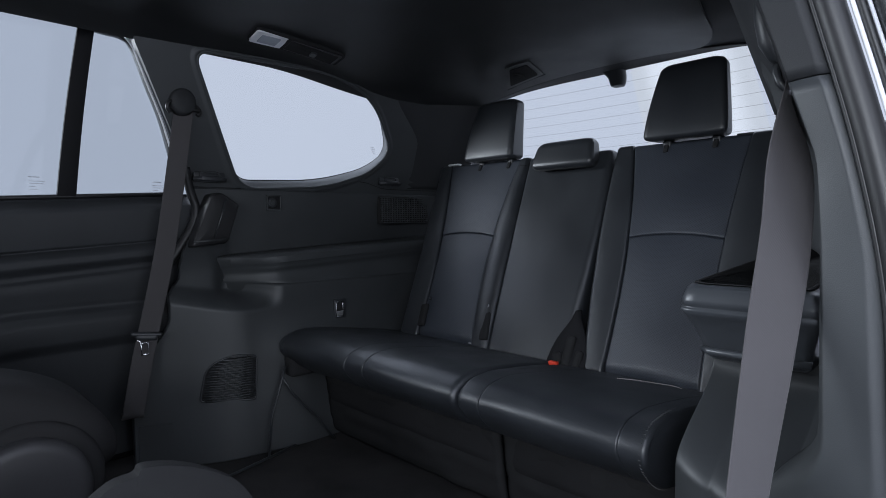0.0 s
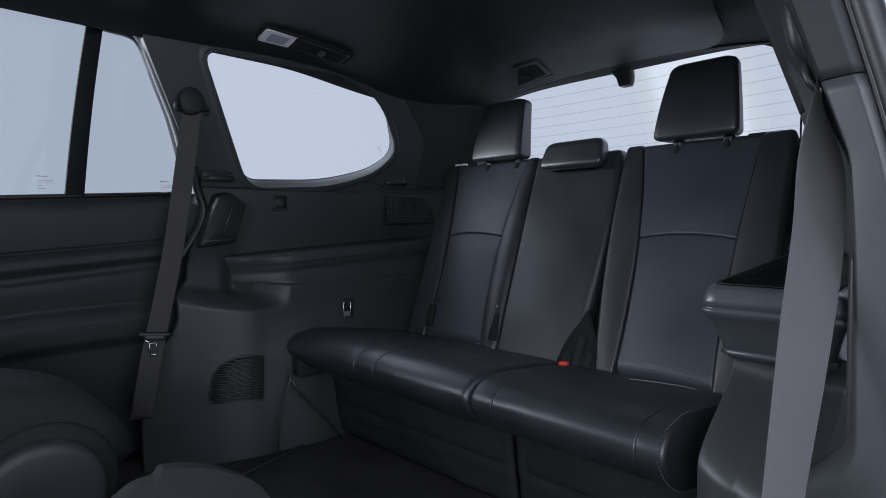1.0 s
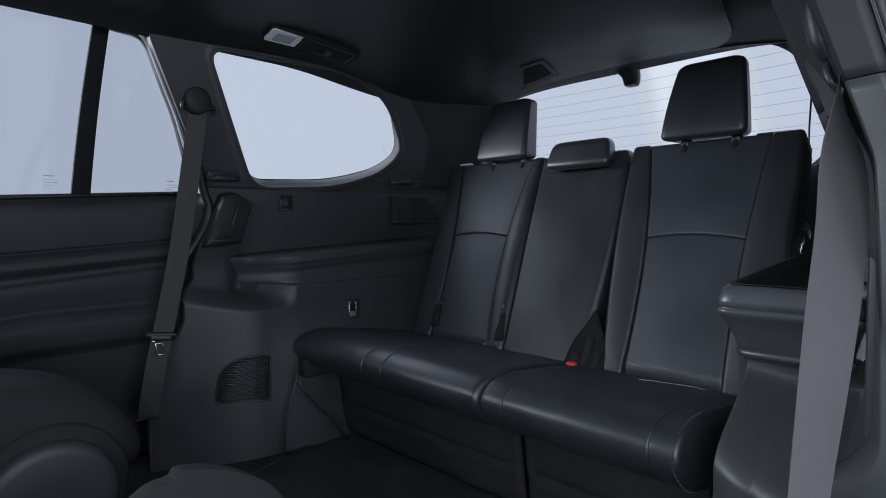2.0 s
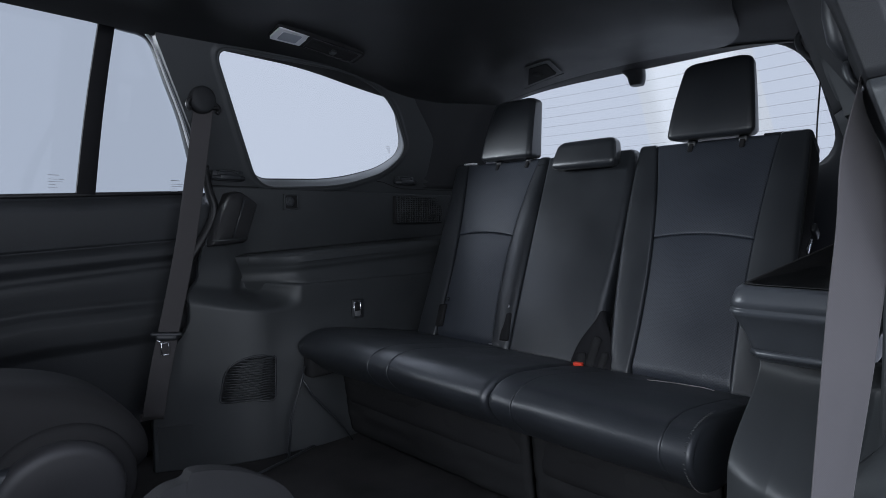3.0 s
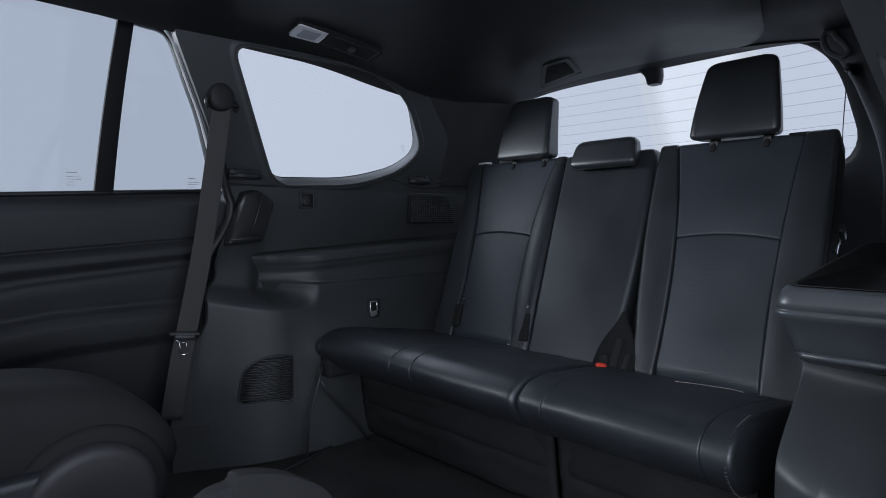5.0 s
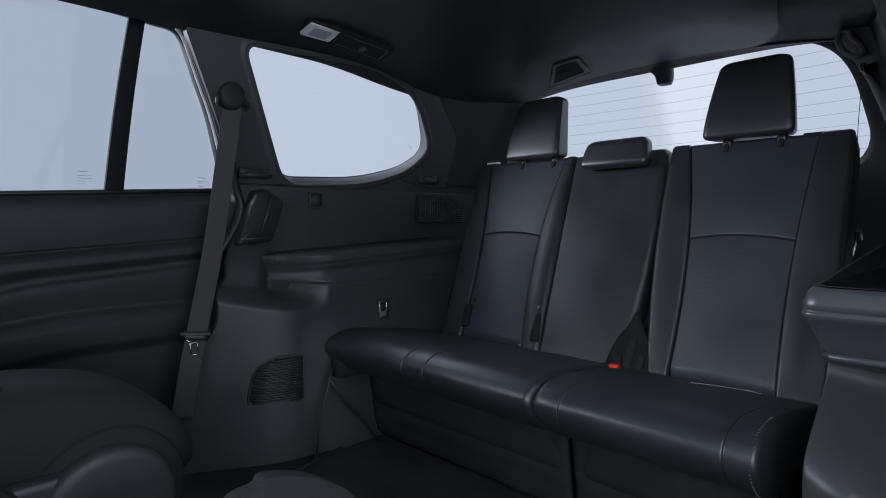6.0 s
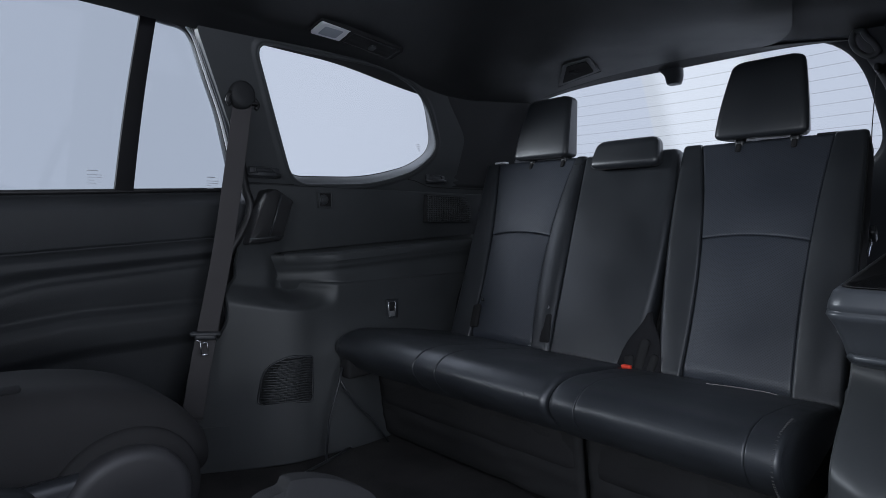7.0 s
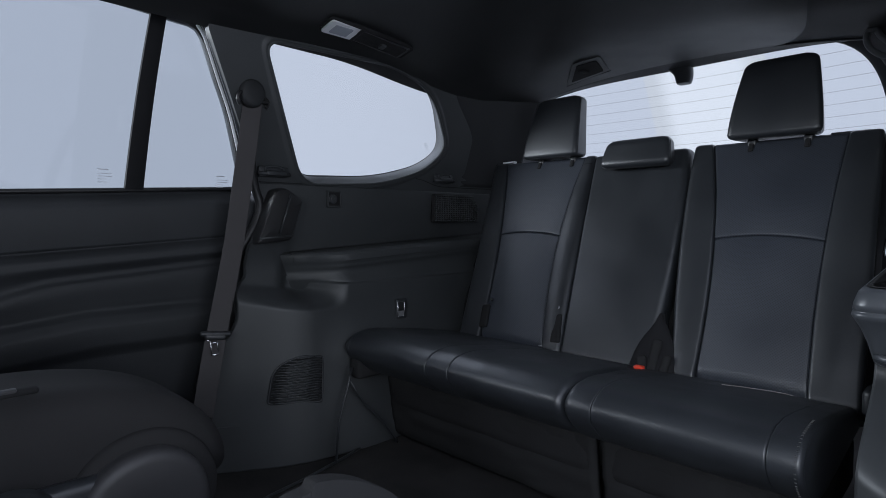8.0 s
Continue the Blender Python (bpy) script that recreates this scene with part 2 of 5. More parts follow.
def tube(pts, r, seg=8, closed=False, flat=1.0, cap=True):
    """A round bar along pts."""
    pts = [Vector(p) for p in pts]
    rings, n, up = [], len(pts), None
    for i, p in enumerate(pts):
        a = pts[(i - 1) % n] if closed or i else p
        b = pts[(i + 1) % n] if closed or i < n - 1 else p
        d = (b - a).normalized()
        if up is None:
            up = d.orthogonal().normalized()
        up = (up - d * up.dot(d)).normalized()
        side = d.cross(up)
        rings.append([p + (up * math.cos(2 * math.pi * k / seg) + side * flat * math.sin(2 * math.pi * k / seg)) * r for k in range(seg)])
    if closed:
        rings.append(rings[0])
    return loft(rings, cap and not closed)


def strap(centres, sides, width, thick=0.0014):
    """A belt: a flat band along centres, with the way across it at each point."""
    pts = [Vector(c) for c in centres]
    rings, uvs, run = [], [], 0.0
    for i, p in enumerate(pts):
        d = (pts[min(i + 1, len(pts) - 1)] - pts[max(i - 1, 0)]).normalized()
        s = Vector(sides[i])
        s = (s - d * s.dot(d)).normalized()
        nrm = d.cross(s)
        w = width / 2
        ring = []
        for a, b in ((-1, -.5), (-.93, -1), (-.5, -1), (0, -1), (.5, -1), (.93, -1), (1, -.5), (1, .5), (.93, 1), (.5, 1), (0, 1), (-.5, 1), (-.93, 1), (-1, .5)):
            ring.append(p + s * a * w + nrm * b * thick / 2)
            uvs.append((a * w, run))
        rings.append(ring)
        if i < len(pts) - 1:
            run += (pts[i + 1] - p).length
    v, f = loft(rings)
    return v, f, uvs


def quad3(bottom, mid, top, s, s_mid=0.368, s_top=0.64):
    """The curve through three widths at the panel's foot, waist and top."""
    a, b, c = 0.0, s_mid, s_top
    return (bottom * (s - b) * (s - c) / ((a - b) * (a - c)) + mid * (s - a) * (s - c) / ((b - a) * (b - c))
            + top * (s - a) * (s - b) / ((c - a) * (c - b)))


def pillow(surf, xl, xr, s0, s1, base=0.0, crown=0.01, radii=(0.012, 0.012, 0.012, 0.012), nu=30, nv=60, depth=0.06, fold=0.0, seed=0, seam=None):
    """A padded, sewn panel on the surface surf(x, s) -> place, normal: it rolls off to its seams by radii (left, right, foot, top)."""
    def at(u, v, back=False):
        s = mixed(s0(u), s1(u), v)
        x = mixed(xl(s), xr(s), u)
        p, n = surf(x, s)
        if back:
            return p - n * depth
        w, hgt = xr(s) - xl(s), s1(u) - s0(u)
        h = base + crown * (1 - (2 * u - 1) ** 2) * (1 - (2 * v - 1) ** 4)
        k = seam(s) if seam else 1.0
        for d, r, deep in ((u * w, radii[0], k), ((1 - u) * w, radii[1], k), (v * hgt, radii[2], 1.0), ((1 - v) * hgt, radii[3], 1.0)):
            if d < r:
                h -= deep * r * (1 - math.sqrt(max(0.0, 1 - (1 - d / r) ** 2)))
        if fold:
            h += fold * (noise.noise(Vector((x * 9 + seed, s * 9, seed))) + 0.5 * noise.noise(Vector((x * 25 + seed, s * 21, seed + 3))))
        return p + n * h

    def ease(t):
        return 0.5 - 0.5 * math.cos(math.pi * t)

    return slab(lambda u, v: at(mixed(u, ease(u), 0.75), mixed(v, ease(v), 0.75)), lambda u, v: at(mixed(u, ease(u), 0.75), mixed(v, ease(v), 0.75), True), nu, nv,
                lambda u, v: (mixed(xl(0.3), xr(0.3), mixed(u, ease(u), 0.75)), mixed(s0(0.5), s1(0.5), mixed(v, ease(v), 0.75))))


def const(v):
    return lambda _: v


# ---- the cabin's shell ----


def x_upper(y, z):
    """The inner face of the upper quarter trim (as a distance from the middle of the car)."""
    return 0.705 - 0.34 * (z - 0.79) - 0.05 * (y - 1.03) - 0.35 * max(0.0, y - 1.72) ** 1.4


def x_glass(z):
    return 0.752 - 0.14 * (z - 0.85)


# carpet
single("floor", slab(lambda u, v: Vector((mixed(-0.80, 0.80, u), mixed(-1.7, 2.55, v), 0.004 * noise.noise(Vector((u * 9, v * 20, 0))))),
                     lambda u, v: Vector((mixed(-0.80, 0.80, u), mixed(-1.7, 2.55, v), -0.05)), 40, 80), M_CARPET,
       "black cut-pile carpet on the cabin floor", "carpet", "structure")


def liner_z(x, y):
    z = 1.188 - 0.043 * (abs(x) / 0.5) ** 2.4
    z -= 0.018 * smoothstep(0.555, 0.615, abs(x))
    return z - 0.060 * smoothstep(1.10, 1.70, y)


def liner(u, v, lift=0.0):
    y = mixed(-1.2, 1.958, v ** 0.6)
    half = mixed(0.625, 0.372 + 0.22 * (1.82 - y), smoothstep(1.42, 1.58, y))
    if y > 1.758:
        half -= 0.075 * (1 - math.sqrt(max(0.0, 1 - ((y - 1.758) / 0.20) ** 2)))
    x = mixed(-0.625 + 0.05 * smoothstep(1.3, 1.95, y), half, u)
    return Vector((x, y, liner_z(x, y) + lift))


def rail(u, v, lift=0.0):
    y = mixed(1.35, 1.99, v)
    half = 0.625 - 0.06 * smoothstep(1.3, 1.99, y)
    x = mixed(-half, half, u)
    return Vector((x, y, liner_z(x, y) + 0.006 + lift))


single("ceiling", slab(lambda u, v: liner(u, v), lambda u, v: liner(u, v, 0.005), 48, 170), M_LINER,
       "charcoal woven headliner under the roof", "headliner", "structure")

single("roof_rail_trim", slab(lambda u, v: rail(u, v), lambda u, v: rail(u, v, 0.03), 48, 30), M_RAIL,
       "dark plastic roof trim round the headliner's rear end", "trim", "structure", smooth=True)

# quarter trims: the outline of the opening and of the panel, in (y, z)
OPENING = rounded([(0.916, 1.096, 0.050), (1.335, 1.101, 0.30), (1.495, 1.050, 0.30), (1.604, 0.893, 0.09), (1.530, 0.816, 0.3), (1.37, 0.764, 0.3), (1.085, 0.748, 0.06)], 12)
PANE = rounded([(0.895, 1.152, 0.030), (1.46, 1.156, 0.30), (1.600, 1.092, 0.30), (1.662, 0.908, 0.08), (1.56, 0.838, 0.3), (1.37, 0.787, 0.3), (1.093, 0.775, 0.04)], 12)
PANEL = [Vector(p) for p in ((0.768, 1.110), (0.786, 1.076), (0.840, 0.970), (0.882, 0.885), (0.915, 0.80), (0.942, 0.745), (1.95, 0.745), (1.95, 1.110))]
MID = Vector((1.27, 0.93))
N_RING = 180


def upper_trim(side):
    rings = []
    pane, opening, outer = ray_out(PANE, MID, N_RING), ray_out(OPENING, MID, N_RING), ray_out(PANEL, MID, N_RING)
    rings.append([Vector((side * (x_glass(p.y) - 0.004), p.x, p.y)) for p in pane])
    for k in range(1, 6):
        t = k / 6
        ring = []
        for p, q in zip(pane, opening):
            r = p.lerp(q, t)
            deep = x_glass(p.y) - 0.004
            face = x_upper(q.x, q.y) + 0.006
            ring.append(Vector((side * mixed(deep, face, t ** 0.8), r.x, r.y)))
        rings.append(ring)
    near = ((0.0, 0.004), (0.0016, 0.0012), (0.004, -0.0010), (0.008, -0.0032), (0.012, -0.0042), (0.016, -0.0036), (0.021, -0.0014), (0.025, 0.0), (0.028, 0.0))
    for t, sink in near + ((0.15, None), (0.3, None), (0.45, None), (0.6, None), (0.75, None), (0.88, None), (1.0, None)):
        ring = []
        for q, o in zip(opening, outer):
            gap = (o - q).length
            r = q.lerp(o, min(0.96, t / gap)) if sink is not None else q.lerp(o, max(t, min(0.97, 0.034 / gap)))
            ring.append(Vector((side * (x_upper(r.x, r.y) + (sink or 0.0)), r.x, r.y)))
        rings.append(ring)
    # the back of the panel
    rings.append([Vector((side * (x_upper(o.x, o.y) + 0.02), o.x, o.y)) for o in outer])
    if side > 0:  # the near panel ends behind the doorway's pillar
        rings = [[Vector((p.x, max(p.y, 0.985 + 1.3 * max(0.0, 0.745 - p.x)), p.z)) for p in r] for r in rings]
    return loft(rings, cap=False)


def ledge_z(y):
    return 0.478 - 0.035 * smoothstep(0.78, 1.05, y)


def far_lower(y, z):
    wall = mixed(0.725, x_upper(y, 0.745), smoothstep(0.55, 0.745, z))
    wall -= 0.050 * smoothstep(0.64, 0.485, z) * smoothstep(1.06, 0.97, y)
    wall = mixed(0.80, wall, smoothstep(0.36, 0.50, z)) if y < 0.8 else wall
    wall = mixed(wall, 0.5605, smoothstep(0.505, 0.462, z) * smoothstep(1.00, 1.135, y))
    zt = ledge_z(y)
    s = smoothstep(zt + 0.012, zt - 0.046, z)
    bulge = 0.562 - 0.012 * smoothstep(0.35, 0.0, z) + 0.135 * smoothstep(1.03, 0.70, y)
    bulge -= 0.030 * smoothstep(0.40, 0.26, z) * smoothstep(0.99, 1.20, y)
    return -mixed(wall, bulge, s)


def far_front(z):
    """The front edge of the far lower trim, along the door's seal."""
    if z < 0.50:
        return mixed(0.765, 0.850, smoothstep(0.22, 0.40, z)) + 0.040 * smoothstep(0.44, 0.50, z)
    knots = ((0.50, 0.890), (0.524, 0.893), (0.565, 0.911), (0.612, 0.939), (0.65, 0.958), (0.69, 0.963), (0.735, 0.948), (0.75, 0.936))
    for (z0, y0), (z1, y1) in zip(knots, knots[1:]):
        if z <= z1:
            return mixed(y0, y1, (z - z0) / (z1 - z0))
    return knots[-1][1]


def far_lower_at(u, v, back=0.0):
    z = mixed(0.0, 0.745, v)
    y = mixed(far_front(z), 1.95, u ** 1.25)
    return Vector((far_lower(y, z) - back, y, z))


wall_far = thing("wall_far", (-0.70, 1.3, 0.0), "black grained plastic quarter trim with the side window", "wall trim", kind="structure")
part("upper_trim", upper_trim(-1), M_TRIM, wall_far, smooth="auto")
part("lower_trim", slab(lambda u, v: far_lower_at(u, v), lambda u, v: far_lower_at(u, v, 0.02), 260, 180), M_TRIM, wall_far, smooth=True)


def pane_slab(outline, xfun, side):
    a = [Vector((side * (xfun(p.y)), p.x, p.y)) for p in outline]
    b = [Vector((side * (xfun(p.y) + 0.004), p.x, p.y)) for p in outline]
    return loft([a, b])


window_far = thing("window_1", (-0.75, 1.3, 0.78), "tinted fixed quarter window in the side trim", "window", kind="structure")
pane = part("pane", pane_slab(rounded([(0.87, 1.168, 0.03), (1.66, 1.168, 0.25), (1.74, 0.905, 0.07), (1.50, 0.77, 0.30), (1.07, 0.752, 0.04)], 10), x_glass, -1), M_GLASS, window_far, smooth=False)
pane.visible_shadow = False
pane_far = pane
window_near = thing("window_2", (0.75, 1.3, 0.78), "tinted fixed quarter window in the opposite trim", "window", kind="structure")
pane = part("pane", pane_slab(rounded([(0.87, 1.168, 0.03), (1.66, 1.168, 0.25), (1.74, 0.905, 0.07), (1.50, 0.77, 0.30), (1.07, 0.752, 0.04)], 10), x_glass, 1), M_GLASS, window_near, smooth=False)
pane.visible_shadow = False

part("window_bezel", tube([Vector((-x_upper(p.x, p.y) - 0.0005, p.x, p.y)) for p in (MID + (q - MID) * (1 + 0.0040 / (q - MID).length) for q in resampled(OPENING, 150))], 0.0045, 10, True), M_TRIM, window_far, "rounded black bezel round the window")
part("gasket", tube([Vector((-x_glass(p.y) + 0.005, p.x, p.y)) for p in PANE], 0.0018, 8, True), M_RUBBER, window_far, "black rubber edge round the glass")


def far_rear_pillar(u, v, back=0.0):
    z = mixed(0.768, 1.118, v)
    y = mixed(mixed(1.700, 1.560, smoothstep(0.92, 1.10, z)), 1.96, u)
    return Vector((-x_upper(y, z) + 0.0035 - back - 0.006 * (1 - u) ** 12, y, z))


part("rear_pillar_trim", slab(lambda u, v: far_rear_pillar(u, v), lambda u, v: far_rear_pillar(u, v, 0.012), 30, 24), M_TRIM_SHADED, wall_far, "rear pillar trim with shade in its dark colour", smooth=True)
# print on the quarter pane
for k, (dy, dz, w) in enumerate(((0, 0, 0.016), (0.002, -0.007, 0.020), (0.004, -0.014, 0.014), (0.006, -0.021, 0.010))):
    part("print_bar", rbox(-x_glass(0.91) + 0.0008, 1.602 + dy, 0.918 + dz, 0.0006, w, 0.0012, 0), M_PRINT, pane_far, smooth=False)

# near side: quarter trim, seen from the doorway
wall_near = thing("wall_near", (0.70, 1.3, 0.0), "charcoal grained plastic quarter trim by the open doorway", "wall trim", kind="structure")
part("upper_trim", upper_trim(1), M_TRIM, wall_near, smooth="auto")


def near_side(u, v, back=0.0):
    z = mixed(0.0, 0.745, v)
    y = mixed(near_front(0.0, min(1.0, z / 0.455)).y + 0.012, 1.95, u)
    wall = mixed(0.735, x_upper(y, 0.745), smoothstep(0.60, 0.745, z))
    x = mixed(wall, 0.602 + 0.01 * smoothstep(0.3, 0, z), smoothstep(0.50, 0.46, z))
    return Vector((x + back, y, z))


def scoop_z(x):
    """The lower edge of the hollow under the armrest."""
    knots = ((0.58, 0.425), (0.615, 0.415), (0.65, 0.409), (0.70, 0.405), (0.735, 0.405), (0.752, 0.418), (0.765, 0.45), (0.778, 0.50), (0.81, 0.54))
    for (x0, z0), (x1, z1) in zip(knots, knots[1:]):
        if x <= x1:
            return mixed(z0, z1, (x - x0) / (x1 - x0))
    return knots[-1][1]


def swell_y(x):
    """The front of the swelling below the hollow, with its rounded inner corner."""
    return 1.014 - 0.60 * max(0.0, x - 0.655) + 0.040 * max(0.0, (0.665 - x) / 0.075) ** 2


def near_front(u, v, back=0.0):
    """The trim between the tray and the doorway: a recess above, a swelling below."""
    z = mixed(0.0, 0.455, v)
    x = mixed(0.605 - 0.017 * smoothstep(0.30, 0.1, z), 0.80, u)
    top = mixed(1.170, 0.95, smoothstep(0.748, 0.788, x))
    zt = scoop_z(x)
    return Vector((x, mixed(swell_y(x), top, smoothstep(zt - 0.095, zt + 0.020, z)) + back, z))


part("lower_trim", slab(lambda u, v: near_side(u, v), lambda u, v: near_side(u, v, 0.02), 60, 80), M_TRIM, wall_near, smooth=True)
part("front_trim", slab(lambda u, v: near_front(u, v), lambda u, v: near_front(u, v, 0.02), 120, 150), M_TRIM, wall_near, smooth=True)

# near pillar: from its inner edge out to the door seal


def pillar(u, v, back=0.0):
    z = mixed(0.0, 1.15, v)
    foot = smoothstep(0.44, 0.35, z)  # below the hollow it runs on into the swelling
    inner = Vector((0.768 - 0.35 * max(0.0, z - 0.69) - 0.045 * foot, 0.98, z))
    outer = Vector((0.830 - 0.06 * (z - 0.45) - 0.24 * max(0.0, z - 0.60) ** 1.2, 0.905, z))
    p = inner.lerp(outer, u)
    p.y = mixed(p.y, mixed(0.922, 0.905, u), smoothstep(0.0, 0.34, u))
    p.x -= 0.004 * math.sin(math.pi * u) * (1 - foot)
    p.y = mixed(p.y, mixed(swell_y(inner.x) - 0.003, 0.905, u), foot)
    if u < 0.12:  # its inner rim turns back, and above the armrest runs on to the quarter trim
        bend, high = (1 - u / 0.12) ** 2 * (1 - foot), smoothstep(0.58, 0.62, z)
        p.y += mixed(0.04, 0.11, high) * bend
        p.x += mixed(0.010, -0.045, high) * bend
    if u > 0.85:
        p.x += 0.008 * ((u - 0.85) / 0.15) ** 2
        p.y += 0.01 * ((u - 0.85) / 0.15) ** 2
    return p + Vector((0.0, back, 0))


JOINT = 0.66
part("pillar_trim", slab(lambda u, v: pillar(u, v * JOINT), lambda u, v: pillar(u, v * JOINT, 0.015), 60, 60), M_TRIM, wall_near, smooth=True)
part("upper_pillar_trim", slab(lambda u, v: pillar(u, mixed(JOINT + 0.0015, 1.0, v)), lambda u, v: pillar(u, mixed(JOINT + 0.0015, 1.0, v), 0.015), 60, 40), M_TRIM_SHADED, wall_near, "upper pillar trim with shade in its dark colour", smooth=True)
sp = spline([(pillar(1, v).x + 0.002, pillar(1, v).y - 0.004, pillar(1, v).z) for v in (0, 0.15, 0.3, 0.4, 0.5, 0.6, 0.7, 0.8, 0.9, 1.0)], 8)
door_edge = thing("near_door_seal", (0.81, 0.90, 0.4), "black rubber seal round the open doorway", "seal")
part("seal_bulb", tube([p + Vector((0.005, -0.001, 0)) for p in sp], 0.0115, 14), M_RUBBER, door_edge)
part("seal_lip", tube([p + Vector((-0.006, -0.004, 0)) for p in sp], 0.0025, 8), M_RUBBER, door_edge)
sp2 = [p + Vector((0.0205, -0.005, 0)) for p in sp]
body_side = thing("body_side", (0.86, 1.0, 0.4), "white painted body flange of the doorway", "car body", kind="structure")
part("flange", tube(sp2, 0.0019, 12), M_PAINT, body_side)
part("flange_lip", tube([p + Vector((0.0260, -0.004, 0)) for p in sp], 0.0036, 10), M_RUBBER, body_side)
part("flange_outer", tube([p + Vector((0.0310, -0.003, 0)) for p in sp], 0.0014, 12), M_PAINT, body_side)
part("flange_panel", tube([p + Vector((0.055, 0.004, 0)) for p in sp], 0.0225, 12), M_TRIM2, body_side, "dark outer sill trim")

# ---- the tailgate ----


def rear(x, z, off=0.0):
    """A point on the slanting rear window, off metres forward of it."""
    return Vector((x, 2.09 + 0.45 * (1.085 - z) - 0.10 * (x / 0.5) ** 2 * 0.3 - off, z))


REAR_OPEN = rounded([(-0.56, 1.140, 0.16), (0.0, 1.150, 0.5), (0.46, 1.140, 0.16), (0.528, 0.83, 0.09), (0.40, 0.76, 0.10), (-0.40, 0.76, 0.10), (-0.60, 0.83, 0.09)], 10)
REAR_OUT = [Vector(p) for p in ((-0.70, 1.22), (0.70, 1.22), (0.70, -0.02), (-0.70, -0.02))]


def tailgate_trim():
    c = Vector((-0.04, 0.95))
    a, o = ray_out(REAR_OPEN, c, 160), ray_out(REAR_OUT, c, 160)
    rings = [[rear(p.x, p.y, -0.012) for p in a], [rear(p.x, p.y, 0.006) for p in a]]
    for t, off in ((0.03, 0.014), (0.10, 0.020), (0.25, 0.024), (0.5, 0.03), (1.0, 0.03)):
        rings.append([rear(*(p.lerp(q, t)), off) for p, q in zip(a, o)])
    rings.append([rear(q.x, q.y, -0.03) for q in o])
    return loft(rings, cap=False)


tailgate = thing("wall_rear", (0, 2.15, 0.0), "black plastic inner trim of the tailgate", "tailgate trim", kind="structure")
part("tailgate_trim", tailgate_trim(), M_TRIM2, tailgate, smooth="auto")
rear_window = thing("window_3", (0, 2.15, 0.76), "tinted rear window with fine heater wires", "rear window", kind="structure")
pane = part("pane", loft([[rear(p.x * 1.04 + 0.002, 0.95 + (p.y - 0.95) * 1.08, -0.004) for p in REAR_OPEN],
                          [rear(p.x * 1.04 + 0.002, 0.95 + (p.y - 0.95) * 1.08, -0.008) for p in REAR_OPEN]]), M_GLASS, rear_window, smooth=False)
pane.visible_shadow = False
for k in range(11):
    z = 1.100 - 0.0325 * k
    part("heater_wire", tube([rear(-0.57 + 1.1 * i / 14, z, -0.003) for i in range(15)], 0.00036, 5), M_WIRE, pane)
# header between the headliner and the rear window


def header(u, v, lift=0.0):
    x = mixed(-0.62, 0.62, u)
    y0, y1 = 1.962, rear(x, 1.135, 0.012).y
    z0 = liner_z(x, 1.96) + 0.002
    y = mixed(y0, y1, v)
    return Vector((x, y, mixed(z0, 1.130 - 0.03 * (x / 0.5) ** 4, smoothstep(0, 1, v)) + lift))


single("rear_header_trim", slab(lambda u, v: header(u, v), lambda u, v: header(u, v, 0.03), 40, 14), M_RAIL,
       "dark plastic header trim above the rear window", "trim", "structure", smooth=True)

# centre stop lamp cover hanging at the top of the rear window


def stop_cover():
    rings = []
    for k in range(9):
        t = k / 8
        z = mixed(1.150, 1.086, t)
        wide, thin = mixed(0.048, 0.016, smoothstep(0.0, 0.7, t)) * (1 if t < 0.9 else 0.85), 0.038 - 0.012 * t ** 4
        dep = mixed(0.030, 0.020, t)
        c = rear(-0.022, z, 0.022)
        rings.append([c + Vector(((thin if math.cos(a) > 0 else wide) * math.copysign(abs(math.cos(a)) ** 0.6, math.cos(a)), dep * math.copysign(abs(math.sin(a)) ** 0.6, math.sin(a)), 0))
                      for a in (2 * math.pi * i / 28 for i in range(28))])
    c = rear(-0.022, 1.082, 0.022)
    rings.append([c + (p - c) * 0.7 for p in rings[-1]])
    return loft(rings)


single("stop_lamp_cover", stop_cover(), M_TRIM2, "black plastic stop lamp cover at the rear window's top edge", "lamp cover")

# ---- far door ----


def even_curve(knots, z):
    """A smooth line through (z, x) knots from the top down, with no swing past them."""
    n = len(knots)
    k = 0
    while k < n - 2 and z < knots[k + 1][0]:
        k += 1

    def slope(i):
        if i in (0, n - 1):
            return 0.0
        (z0, x0), (z1, x1), (z2, x2) = knots[i - 1], knots[i], knots[i + 1]
        a, b = (x1 - x0) / (z1 - z0), (x2 - x1) / (z2 - z1)
        return 2 * a * b / (a + b) if a * b > 0 else 0.0

    (z0, x0), (z1, x1) = knots[k], knots[k + 1]
    h = z1 - z0
    t = min(1.0, max(0.0, (z - z0) / h))
    return ((1 + 2 * t) * (1 - t) ** 2 * x0 + t * (1 - t) ** 2 * h * slope(k)
            + t * t * (3 - 2 * t) * x1 - t * t * (1 - t) * h * slope(k + 1))


def door_top(y):
    return 0.699 + 0.055 * (y - 0.397)


